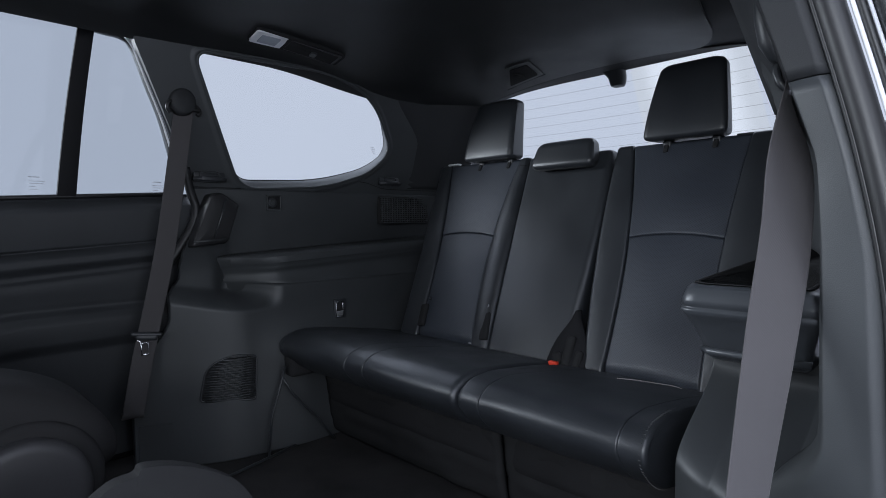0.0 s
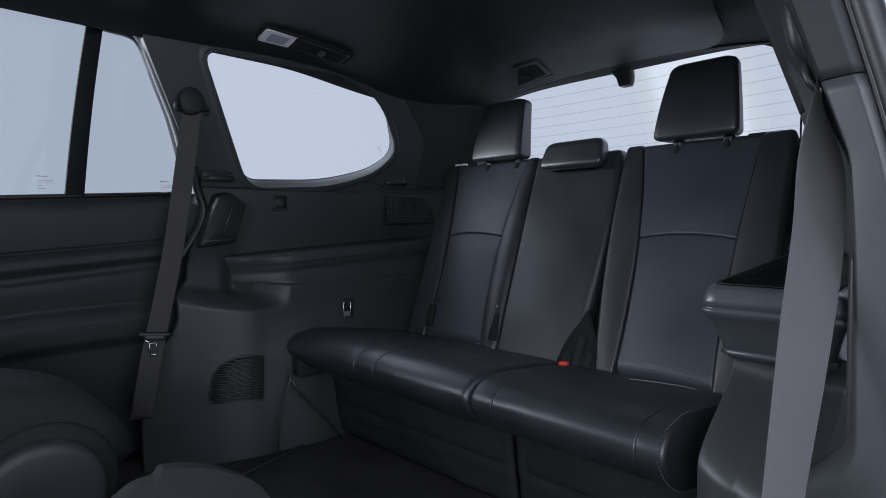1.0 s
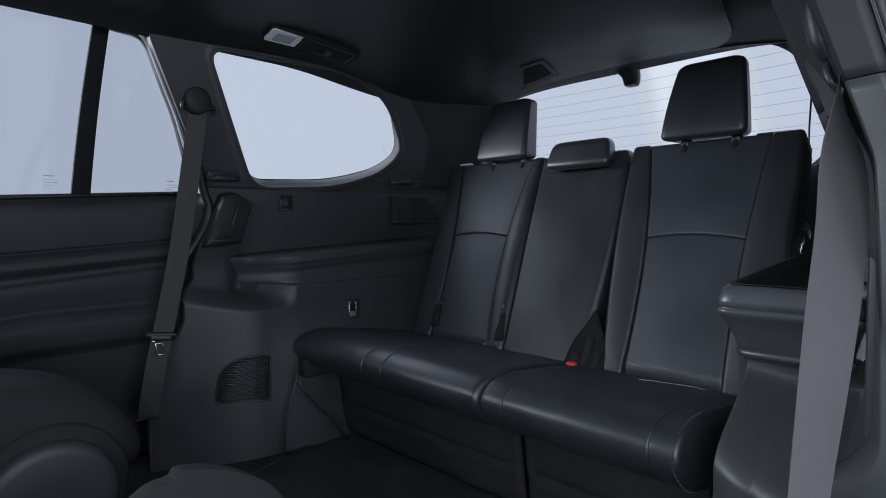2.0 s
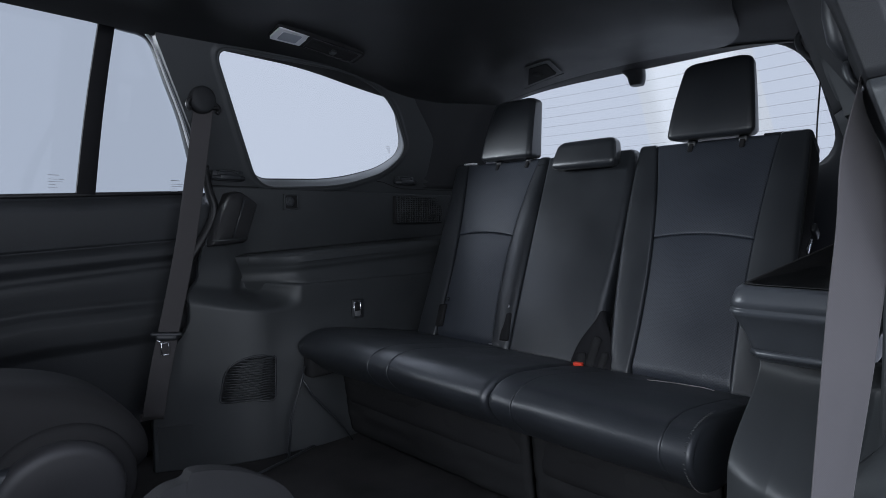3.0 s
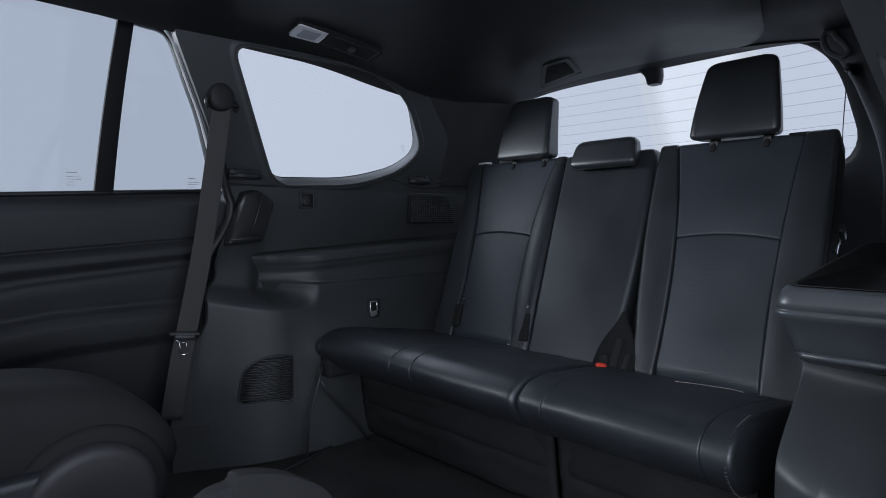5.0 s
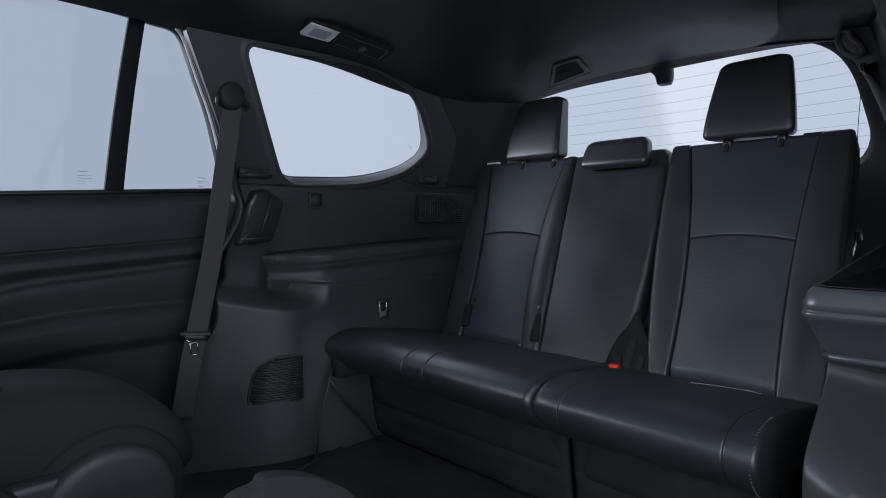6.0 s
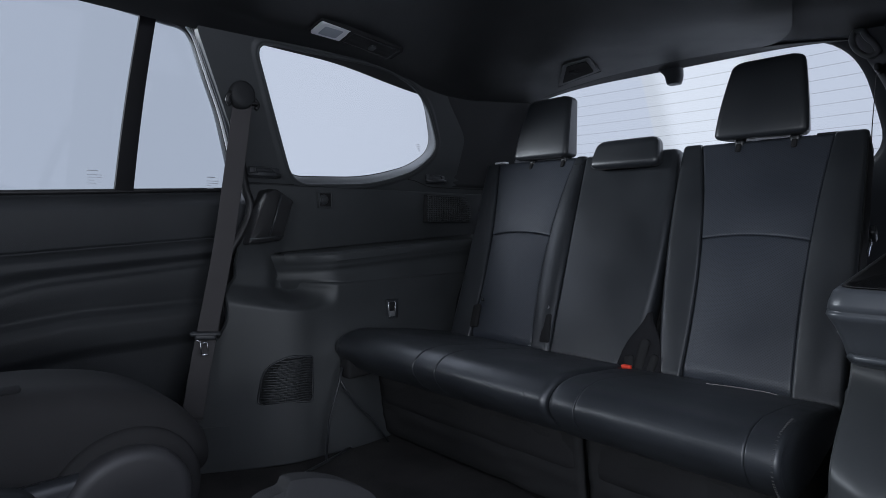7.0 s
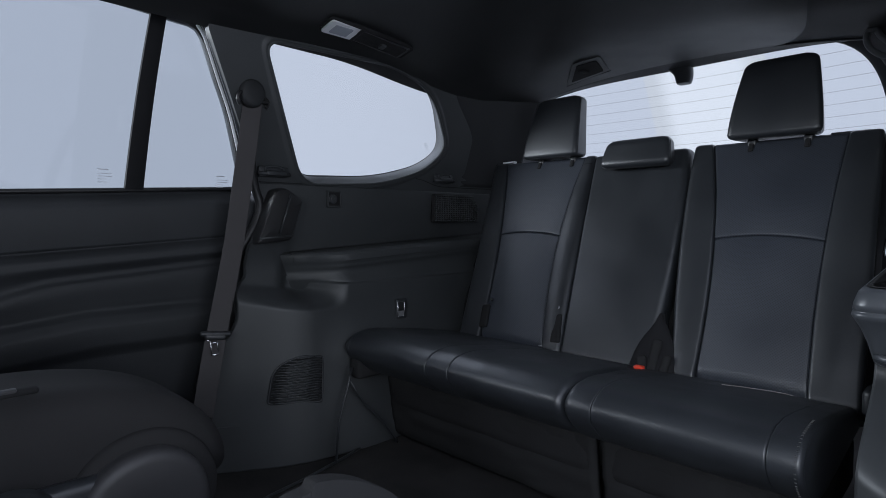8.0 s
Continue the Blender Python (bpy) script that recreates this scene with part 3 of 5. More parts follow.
def door_x(y, z):
    """The door card's section: belt bevel, soft pad, crease, pull recess, armrest roll and pocket."""
    w = max(y, 0.36)
    zt, zc = door_top(y), 0.564 + 0.0645 * (w - 0.398)
    zb = 0.501 + 0.075 * (w - 0.49) - 0.5 * max(0.0, 0.49 - w) ** 1.5
    zl = 0.428 + 0.004 * (w - 0.544) - 0.107 * max(0.0, 0.544 - w)
    knots = ((zt + 0.01, -0.792), (zt - 0.004, -0.790), (zt - 0.034, -0.761), (zt - 0.042, -0.7585), (zc + 0.005, -0.768), (zc + 0.0015, -0.775),
             (zc - 0.0015, -0.775), (zc - 0.005, -0.768), (zc - 0.024, -0.753), (zc - 0.034, -0.753), (zb + 0.008, -0.770), (zb + 0.002, -0.770), (zb - 0.010, -0.7625),
             (zb - 0.020, -0.761), (zl + 0.016, -0.769), (zl + 0.002, -0.772), (zl - 0.016, -0.761), (zl - 0.040, -0.753), (zl - 0.080, -0.757), (zl - 0.115, -0.776), (-0.1, -0.785))
    return even_curve(knots, z)


def door_at(u, v, back=0.0):
    y = mixed(-0.55, 0.962, u)
    z = mixed(0.02, door_top(y), v)
    y = mixed(-0.55, mixed(0.80, 0.962, smoothstep(0.2, 0.5, z)), u)
    return Vector((door_x(y, z) - back, y, z))


def x_dglass(z):
    return 0.790 - 0.20 * (z - 0.72)


car_door = thing("car_door", (-0.79, 0.3, 0.0), "closed car door with black soft-touch panel and tinted glass", "car door")
part("door_panel", slab(lambda u, v: door_at(u, v), lambda u, v: door_at(u, v, 0.05), 90, 300), M_DOOR, car_door, smooth=True)
part("belt_line_seal", tube([(-0.786, y, door_top(y) + 0.001) for y in (-0.55, -0.2, 0.1, 0.4, 0.7, 0.91)], 0.006, 10), M_RUBBER, car_door)


def dpane(y0b, y0t, y1b, y1t):
    a = [(y0b, 0.63), (y1b, 0.63), (y1t, 1.14), (y0t, 1.14)]
    return loft([[Vector((-x_dglass(z) - d, y, z)) for y, z in a] for d in (0.0, 0.004)])


door_panes = []
for pts in ((-0.50, -0.50, 0.655, 0.697), (0.660, 0.702, 0.985, 0.85)):
    pane = part("door_pane", dpane(*pts), M_DGLASS, car_door, smooth=False)
    pane.visible_shadow = False
    door_panes.append(pane)


def bar_at(t):
    z = mixed(0.715, 1.15, t)
    return Vector((-x_dglass(z) + 0.008, mixed(0.657, 0.699, t) - 0.004 * math.sin(math.pi * t), z))


part("divider_bar", loft([[bar_at(t) + Vector((a * 0.008, b * mixed(0.0205, 0.0170, t), 0)) for a, b in ((-1, -1), (0.6, -1), (1, -0.6), (1, 0.6), (0.6, 1), (-1, 1))]
                          for t in [i / 12 for i in range(13)]]), M_MATTE, car_door, "black divider bar between the panes", smooth="auto")
# door frame: header and rear upright
FRAME = [(-0.55, 1.120), (0.0, 1.140), (0.45, 1.139), (0.62, 1.134), (0.715, 1.127), (0.752, 1.125), (0.780, 1.116), (0.797, 1.100), (0.811, 1.076), (0.842, 1.002), (0.877, 0.922), (0.906, 0.832), (0.934, 0.735)]
fp = spline([(-x_dglass(z) + 0.010, y, z) for y, z in FRAME], 6)
door_frame = part("door_frame", tube([p + Vector((-0.012, 0.020, 0.022)) for p in fp], 0.030, 14), M_TRIM2, car_door, smooth=True)
part("frame_seal", tube(fp, 0.0045, 10), M_RUBBER, door_frame)
# the jamb between the door's glass and the pillar trim: seals and two bright lines
JAMB = ((1.117, 0.780, 0.772), (1.100, 0.797, 0.779), (1.076, 0.811, 0.788), (1.002, 0.842, 0.826), (0.922, 0.877, 0.866), (0.832, 0.906, 0.905), (0.752, 0.930, 0.940))


def jamb(k, lift=0.0):
    """A line along the jamb, from the glass edge (0) to the pillar trim (1)."""
    out = []
    for z, y0, y1 in JAMB:
        a, b = Vector((-x_dglass(z) + 0.010, y0, z)), Vector((-x_upper(y1, z) - 0.006, y1, z))
        out.append(a.lerp(b, k) + Vector((lift, 0, 0)))
    return spline(out, 6)


rows = [jamb(k) for k in (0.0, 0.2, 0.4, 0.6, 0.8, 1.0)]
part("jamb_lining", loft([list(r) + [p + Vector((-0.02, 0.012, 0)) for p in reversed(r)] for r in rows]), M_RUBBER, door_frame, smooth="auto")
part("frame_strip", tube(jamb(0.22, 0.002), 0.0058, 12), M_SILVER, door_frame, "bright edge strip along the door frame")
part("frame_lip", tube(jamb(0.52, 0.002), 0.0050, 10), M_RUBBER, door_frame)
part("pillar_strip", tube(jamb(0.80, 0.002), 0.0068, 12), M_TRAY, door_frame, "satin grey strip along the pillar")
# seal that runs down the pillar behind the door
ss = spline([(-0.712, 0.925, 0.80), (-0.727, 0.942, 0.735), (-0.730, 0.957, 0.690), (-0.732, 0.952, 0.650), (-0.733, 0.933, 0.612), (-0.736, 0.905, 0.565), (-0.740, 0.880, 0.524), (-0.752, 0.868, 0.46), (-0.765, 0.88, 0.38), (-0.765, 0.88, 0.25), (-0.765, 0.88, 0.1)], 8)
single("door_seal", tube(ss, 0.012, 12), M_RUBBER, "black rubber weather seal round the far door opening", "seal", smooth=True)
# small print on the door panes
for y0, pane in zip((0.592, 0.872), door_panes):
    for k, (w, dz, h) in enumerate(((0.022, 0, 0.0035), (0.032, -0.010, 0.002), (0.030, -0.016, 0.002), (0.014, -0.023, 0.002), (0.018, -0.030, 0.002))):
        part("print_bar", rbox(-x_dglass(0.76) + 0.001, y0 + w / 2 - 0.012, 0.760 + dz, 0.0006, w, h * 0.55, 0), M_PRINT, pane, smooth=False)

# ---- third row seats ----
LEAN_Y, LEAN_Z = 0.468, 0.8836


def back_surf(x, s):
    return Vector((x, 1.507 + LEAN_Y * s, 0.27 + LEAN_Z * s)), Vector((0, -LEAN_Z, LEAN_Y))


CUSH = spline([(0, 1.31, 0.214), (0, 1.245, 0.211), (0, 1.195, 0.215), (0, 1.158, 0.229), (0, 1.124, 0.255), (0, 1.1015, 0.284), (0, 1.104, 0.308), (0, 1.130, 0.327), (0, 1.17, 0.3335), (0, 1.22, 0.332), (0, 1.36, 0.312), (0, 1.48, 0.290), (0, 1.58, 0.272)], 8)
RUN = [0.0]
for a, b in zip(CUSH, CUSH[1:]):
    RUN.append(RUN[-1] + (b - a).length)
C_LEN = RUN[-1]


def cush_surf(x, s):
    s = min(max(s, 0.0), C_LEN)
    k = 0
    while k < len(RUN) - 2 and RUN[k + 1] < s:
        k += 1
    t = (s - RUN[k]) / (RUN[k + 1] - RUN[k])
    p = CUSH[k].lerp(CUSH[k + 1], t)
    d = CUSH[min(k + 2, len(CUSH) - 1)] - CUSH[max(k - 1, 0)]
    return Vector((x, p.y, p.z)), Vector((0, -d.z, d.y)).normalized()


def q(b, m, t):
    return lambda s: quad3(b, m, t, s)


TOP = 0.654
SEAM = lambda u: 0.366 + 0.012 * (1 - (2 * u - 1) ** 2)


def headrest(parent, cx, w0, w1, z0, z1, y0, d0=0.050, low=False, name="headrest"):
    """A padded headrest: wider at its foot, a flat sewn face, small corners and a narrower back."""
    roll, rings, h = (0.020, [], z1 - z0) if low else (0.014, [], z1 - z0)
    steps = [0.0, 0.15, 0.4, 0.7, 1.0]
    levels = [roll * k for k in steps] + [mixed(roll, h - roll, k / 8) for k in range(1, 8)] + [h - roll * k for k in reversed(steps)]

    def at(d):
        """Half width, half depth and the middle of the section, d metres above the foot."""
        t = d / h
        return mixed(w0, w1, t ** 1.5) / 2, d0 * mixed(1.0, 0.76, t), y0 + 0.24 * h * t ** 1.4

    for d in levels:
        half, dep, y = at(d)
        e = max(0.0, 1 - min(d, h - d) / roll)
        cut = roll * 0.9 * (1 - math.sqrt(max(0.0, 1 - e * e)))
        out = rounded([(-half + cut, -dep + cut, 0.018), (half - cut, -dep + cut, 0.018), (half * 0.86 - cut, dep - cut, 0.030), (-half * 0.86 + cut, dep - cut, 0.030)], 7)
        t = d / h
        rings.append([Vector((cx + p.x, y + p.y - 0.005 * (1 - (p.x / half) ** 2) * (p.y < 0), z0 + d + (0.0 if low else 0.009) * (1 - (p.x / half) ** 2) * smoothstep(0.5, 1, t))) for p in out])
    hr = part(name, loft(rings), M_LEATHER, parent, "black leather headrest")
    for side in (-1, 1):
        path = []
        for k in range(9):
            half, dep, y = at(mixed(roll * 0.8, h - roll * 0.8, k / 8))
            path.append((cx + side * (half - 0.0035), y - dep + 0.0105, z0 + mixed(roll * 0.8, h - roll * 0.8, k / 8)))
        part("seam", tube(spline(path, 4), 0.0013, 6), M_DARK2, hr)
    return hr


def head_posts(parent, rest, cx, gap, y, z):
    for sx in (-1, 1):
        part("headrest_post", tube([(cx + sx * gap, y + 0.03, z - 0.03), (cx + sx * gap, y + 0.04, z + 0.05)], 0.005, 10), M_CHROME, rest, "chrome headrest post")
        part("post_sleeve", rbox(cx + sx * gap, y + 0.010, z - 0.004, 0.022, 0.03, 0.022, 0.005), M_TRIM2, parent)
        part("sleeve_notch", rbox(cx + sx * gap, y - 0.006, z - 0.016, 0.013, 0.012, 0.024, 0.003, 2, pose(0, 0, 0, -27.9, 0, 0)), M_DARK, parent)


wide_seat = thing("third_row_seat", (-0.2, 1.4, 0.0), "black leather two-place rear bench section with two headrests", "car seat", "third row seats")
narrow_seat = thing("third_row_seat", (0.33, 1.4, 0.0), "black leather single rear seat with perforated centre panel", "car seat", "third row seats")


def back_panels(seat, outer_l, ins_l, ins_r, outer_r, left_free, right_free, s_foot=0.0):
    small = 0.006
    right = 0.010 if right_free else 0.016
    part("bolster", pillow(back_surf, outer_l, ins_l, const(s_foot), const(TOP), 0.012, 0.004, (left_free, small, 0.02, 0.018), 26, 90, 0.09, 0.0008, 1), M_LEATHER, seat)
    part("bolster", pillow(back_surf, ins_r, outer_r, const(s_foot), const(TOP), 0.012, 0.007, (small, right, 0.02, 0.018), 26, 90, 0.09, 0.0008, 2), M_LEATHER, seat)
    part("upper_insert", pillow(back_surf, ins_l, ins_r, SEAM, const(TOP), 0.007, 0.003, (small, small, 0.004, 0.018), 44, 50, 0.09, 0.0006, 3), M_PERF, seat, "perforated leather upper insert")
    part("lower_insert", pillow(back_surf, ins_l, ins_r, const(s_foot), SEAM, 0.0055, 0.006, (small, small, 0.045, 0.0055), 44, 56, 0.09, 0.0006, 4), M_PERF, seat, "perforated leather lower insert")


back_panels(wide_seat, q(-0.488, -0.541, -0.585), q(-0.404, -0.455, -0.528), q(-0.170, -0.224, -0.213), q(-0.113, -0.153, -0.178), 0.016, False)
back_panels(narrow_seat, q(0.190, 0.138, 0.122), q(0.240, 0.220, 0.172), q(0.461, 0.453, 0.469), q(0.548, 0.540, 0.531), 0.013, True)
part("centre_back", pillow(back_surf, q(-0.113, -0.153, -0.180), q(0.132, 0.132, 0.108), const(0.0), const(TOP), 0.008, 0.004, (0.010, 0.019, 0.02, 0.022), 50, 90, 0.09, 0.0006, 6), M_LEATHER, wide_seat, "plain leather centre backrest panel")
part("side_panel", slab(lambda u, v: back_surf(quad3(0.548, 0.540, 0.531, v * 0.63) + 0.0015, v * 0.63)[0] + back_surf(0, 0)[1] * mixed(-0.09, 0.001, u),
                        lambda u, v: back_surf(quad3(0.548, 0.540, 0.531, v * 0.63) - 0.004, v * 0.63)[0] + back_surf(0, 0)[1] * mixed(-0.09, 0.001, u), 8, 30), M_DARK2, narrow_seat, "black cloth side of the backrest")
# the sewn cap at the head of the bench's inner bolster
cap = []
for k in range(9):
    s_cap = TOP - 0.040
    p, n = back_surf(mixed(quad3(-0.170, -0.224, -0.213, s_cap) + 0.006, quad3(-0.113, -0.153, -0.178, s_cap) - 0.006, k / 8), s_cap)
    cap.append(p + n * (0.0125 + 0.0035 * (1 - (k / 4 - 1) ** 2)))
part("seam", tube(cap, 0.0011, 6), M_DARK2, wide_seat)
# carpeted rear shells of the backrests
for seat, a, b in ((wide_seat, -0.575, 0.10), (narrow_seat, 0.128, 0.525)):
    part("back_shell", slab(lambda u, v: back_surf(mixed(a, b, u), mixed(0.02, TOP - 0.012, v))[0] - back_surf(0, 0)[1] * 0.045,
                            lambda u, v: back_surf(mixed(a, b, u), mixed(0.02, TOP - 0.02, v))[0] - back_surf(0, 0)[1] * 0.105, 12, 12), M_DARK, seat)
# cushions
c0 = const(0.0)
c1 = const(C_LEN)


def nose(s):
    """How deep the cross seams are sewn: over the front roll alone."""
    return 0.06 + 0.94 * smoothstep(0.13, 0.18, s) * smoothstep(0.345, 0.29, s)


def cushion(name, seat, xl, xr, radii, free=False):
    return part(name, pillow(cush_surf, xl, xr, c0, c1, 0.0, 0.0008, radii, 48, 110, 0.018, 0.0013, 11, None if free else nose), M_LEATHER, seat)


split = lambda s: mixed(0.150, 0.118, smoothstep(0.25, C_LEN, s))
cushion("cushion_bolster", wide_seat, const(-0.540), const(-0.218), (0.012, 0.003, 0.02, 0.03), False)
cushion("cushion_strip", wide_seat, const(-0.218), const(-0.146), (0.003, 0.003, 0.02, 0.03))
cushion("cushion_centre", wide_seat, const(-0.146), split, (0.003, 0.016, 0.02, 0.03), True)
cushion("cushion_strip", narrow_seat, lambda s: split(s) + 0.003, const(0.212), (0.016, 0.002, 0.02, 0.03), True)
cushion("cushion_centre", narrow_seat, const(0.212), const(0.492), (0.003, 0.003, 0.02, 0.03))
cushion("cushion_bolster", narrow_seat, const(0.492), const(0.538), (0.002, 0.008, 0.02, 0.03), True)
# sewn end panels of the cushions


def end_panel(x, side, bulge):
    prof = [p for p in CUSH] + [Vector((0, 1.58, 0.235))]
    mid = Vector((0, 1.32, 0.255))
    rings = []
    for k, dx in ((1.0, -0.014), (0.985, 0.0), (0.94, bulge * 0.6), (0.7, bulge), (0.3, bulge)):
        rings.append([Vector((x + side * dx, mid.y + (p.y - mid.y) * k, mid.z + (p.z - mid.z) * k)) for p in prof])
    return loft(rings)


part("end_panel", end_panel(0.534, 1, 0.008), M_LEATHER, narrow_seat, smooth=True)
part("end_panel", end_panel(0.160, -1, 0.004), M_LEATHER, narrow_seat, smooth=True)
part("end_panel", end_panel(0.114, 1, 0.004), M_LEATHER, wide_seat, smooth=True)
part("end_panel", end_panel(-0.530, -1, 0.010), M_LEATHER, wide_seat, smooth=True)
# cushion pans below
part("cushion_pan", rbox(-0.195, 1.42, 0.165, 0.66, 0.35, 0.13, 0.03, 3), M_DARK, wide_seat)
part("cushion_pan", rbox(0.345, 1.42, 0.165, 0.37, 0.35, 0.13, 0.03, 3), M_DARK, narrow_seat)
# dark block fills out the cushion end, shaped to fit the camera's view
part("end_filler", rbox(-0.512, 1.168, 0.240, 0.046, 0.11, 0.062, 0.012, 3), M_DARK, wide_seat, "black filler block under the cushion end", smooth="auto")
# feet down to the floor
for seat, xs in ((wide_seat, (-0.42, 0.02)), (narrow_seat, (0.22, 0.47))):
    for x in xs:
        part("seat_leg", rbox(x, 1.40, 0.073, 0.05, 0.20, 0.146, 0.008), M_DARK, seat)
# headrests
for seat, cx in ((wide_seat, -0.321), (narrow_seat, 0.327)):
    hr = headrest(seat, cx - 0.008, 0.214, 0.166, 0.848, 1.046, 1.806)
    head_posts(seat, hr, cx, 0.062, 1.80, 0.842)
headrest(wide_seat, -0.024, 0.215, 0.188, 0.794, 0.880, 1.772, 0.045, True, "low_headrest")

# ---- outer shell of the car and the studio ----
shell = thing("car_body", (0, 0, -0.1), "white painted outer body panels of the car", "car body", kind="structure")
part("far_side", slab(lambda u, v: Vector((-0.855 - 0.02 * math.sin(math.pi * v), mixed(-1.7, 2.25, u), mixed(-0.50, 0.655, v))),
                      lambda u, v: Vector((-0.880 - 0.03 * math.sin(math.pi * v), mixed(-1.7, 2.25, u), mixed(-0.50, 0.655, v))), 20, 8), M_PAINT, shell)
part("far_inner", slab(lambda u, v: Vector((-0.815, mixed(-1.7, 2.2, u), mixed(-0.05, 0.65, v))),
                       lambda u, v: Vector((-0.840, mixed(-1.7, 2.2, u), mixed(-0.05, 0.65, v))), 4, 4), M_DARK, shell)
part("near_side_rear", slab(lambda u, v: Vector((0.845 + 0.02 * math.sin(math.pi * v), mixed(0.98, 2.25, u), mixed(-0.50, 0.735, v))),
                            lambda u, v: Vector((0.875 + 0.03 * math.sin(math.pi * v), mixed(0.98, 2.25, u), mixed(-0.50, 0.735, v))), 12, 8), M_PAINT, shell)
part("near_side_front", slab(lambda u, v: Vector((0.82, mixed(-1.7, -0.55, u), mixed(-0.50, 0.735, v))),
                             lambda u, v: Vector((0.87 + 0.02 * math.sin(math.pi * v), mixed(-1.7, -0.55, u), mixed(-0.50, 0.735, v))), 8, 8), M_PAINT, shell)
part("roof", slab(lambda u, v: Vector((mixed(-0.68, 0.68, u), mixed(-1.2, 2.05, v), 1.225 + 0.05 * math.sin(math.pi * u) - 0.06 * max(0, v - 0.7))),
                  lambda u, v: Vector((mixed(-0.68, 0.68, u), mixed(-1.2, 2.05, v), 1.245 + 0.06 * math.sin(math.pi * u) - 0.06 * max(0, v - 0.7))), 16, 16), M_PAINT, shell)
# unseen wall across the cabin, added to block low light from the front
part("light_block", slab(lambda u, v: Vector((mixed(-0.84, 0.84, u), -0.80, mixed(-0.05, 0.93, v))),
                      lambda u, v: Vector((mixed(-0.84, 0.84, u), -0.83, mixed(-0.05, 0.93, v))), 4, 4), M_DARK, shell)
part("sill", rbox(0.80, 0.2, -0.27, 0.10, 1.56, 0.46, 0.03), M_PAINT, shell)
part("underbody", rbox(0.0, 0.35, -0.275, 1.5, 3.9, 0.43, 0.05), M_DARK, shell)
single("ground", slab(lambda u, v: Vector((mixed(-60, 60, u), mixed(-60, 60, v), -0.50)), lambda u, v: Vector((mixed(-60, 60, u), mixed(-60, 60, v), -0.60)), 4, 4),
       M_SFLOOR, "pale seamless studio floor around the car", "studio floor", "structure")

m_glow = bpy.data.materials.new("softbox_cloth")
m_glow.use_nodes = True
nn = m_glow.node_tree.nodes
nn.remove(nn["Principled BSDF"])
em = nn.new("ShaderNodeEmission")
em.inputs[0].default_value = (0.80, 0.86, 1.0, 1)
tex, sep, ramp = nn.new("ShaderNodeTexCoord"), nn.new("ShaderNodeSeparateXYZ"), nn.new("ShaderNodeMapRange")
hot = nn.new("ShaderNodeMath")
hot.operation = "ABSOLUTE"
m_glow.node_tree.links.new(tex.outputs["Object"], sep.inputs[0])
tilt = nn.new("ShaderNodeMath")  # the diffuser leans by 14 degrees
tilt.operation, tilt.inputs[1].default_value = "MULTIPLY_ADD", 0.25
m_glow.node_tree.links.new(sep.outputs["Z"], tilt.inputs[0])
m_glow.node_tree.links.new(sep.outputs["X"], tilt.inputs[2])
off = nn.new("ShaderNodeMath")
off.operation, off.inputs[1].default_value = "SUBTRACT", 0.95
m_glow.node_tree.links.new(tilt.outputs[0], off.inputs[0])
m_glow.node_tree.links.new(off.outputs[0], hot.inputs[0])
ramp.interpolation_type = "SMOOTHSTEP"
ramp.inputs["From Min"].default_value, ramp.inputs["From Max"].default_value = 0.45, 0.78
ramp.inputs["To Min"].default_value, ramp.inputs["To Max"].default_value = 1.34, 1.06
m_glow.node_tree.links.new(hot.outputs[0], ramp.inputs["Value"])
m_glow.node_tree.links.new(ramp.outputs["Result"], em.inputs[1])
m_glow.node_tree.links.new(em.outputs[0], nn["Material Output"].inputs[0])
softbox = thing("studio_softbox", (-2.6, 9.0, -0.50), "tall glowing studio softbox panel behind the car", "studio light")
part("diffuser", rbox(-2.35, 9.0, 2.25, 1.70, 0.05, 4.4, 0.02, 2, pose(0, 0, 0, 0, -14, 0)), m_glow, softbox, "white glowing cloth")
part("stand", tube([(-2.6, 9.1, -0.50), (-2.6, 9.1, 0.3)], 0.03, 10), M_DARK, softbox)

# ---- far side fittings ----


def lobe(x, y, z, r, th, sq=1.0):
    rings = []
    for dx, k in ((0, 1.0), (th * 0.55, 1.0), (th * 0.8, 0.97), (th * 0.95, 0.90), (th, 0.80), (th * 0.9, 0.4)):
        rings.append([Vector((x + dx, y + r * k * math.cos(a), z + r * k * sq * math.sin(a))) for a in (2 * math.pi * i / 48 for i in range(48))])
    return loft(rings)


def on_far(y, z, off=0.0):
    x = -x_upper(y, z) if z >= 0.745 else far_lower(y, z)
    return Vector((x + off, y, z))


def arm_edge(y):
    return 0.574 + 0.126 * max(0.0, 1 - (y - 0.998) / 0.17) ** 2.2


def arm_top(y):
    return 0.546 + 0.050 * (y - 1.0)


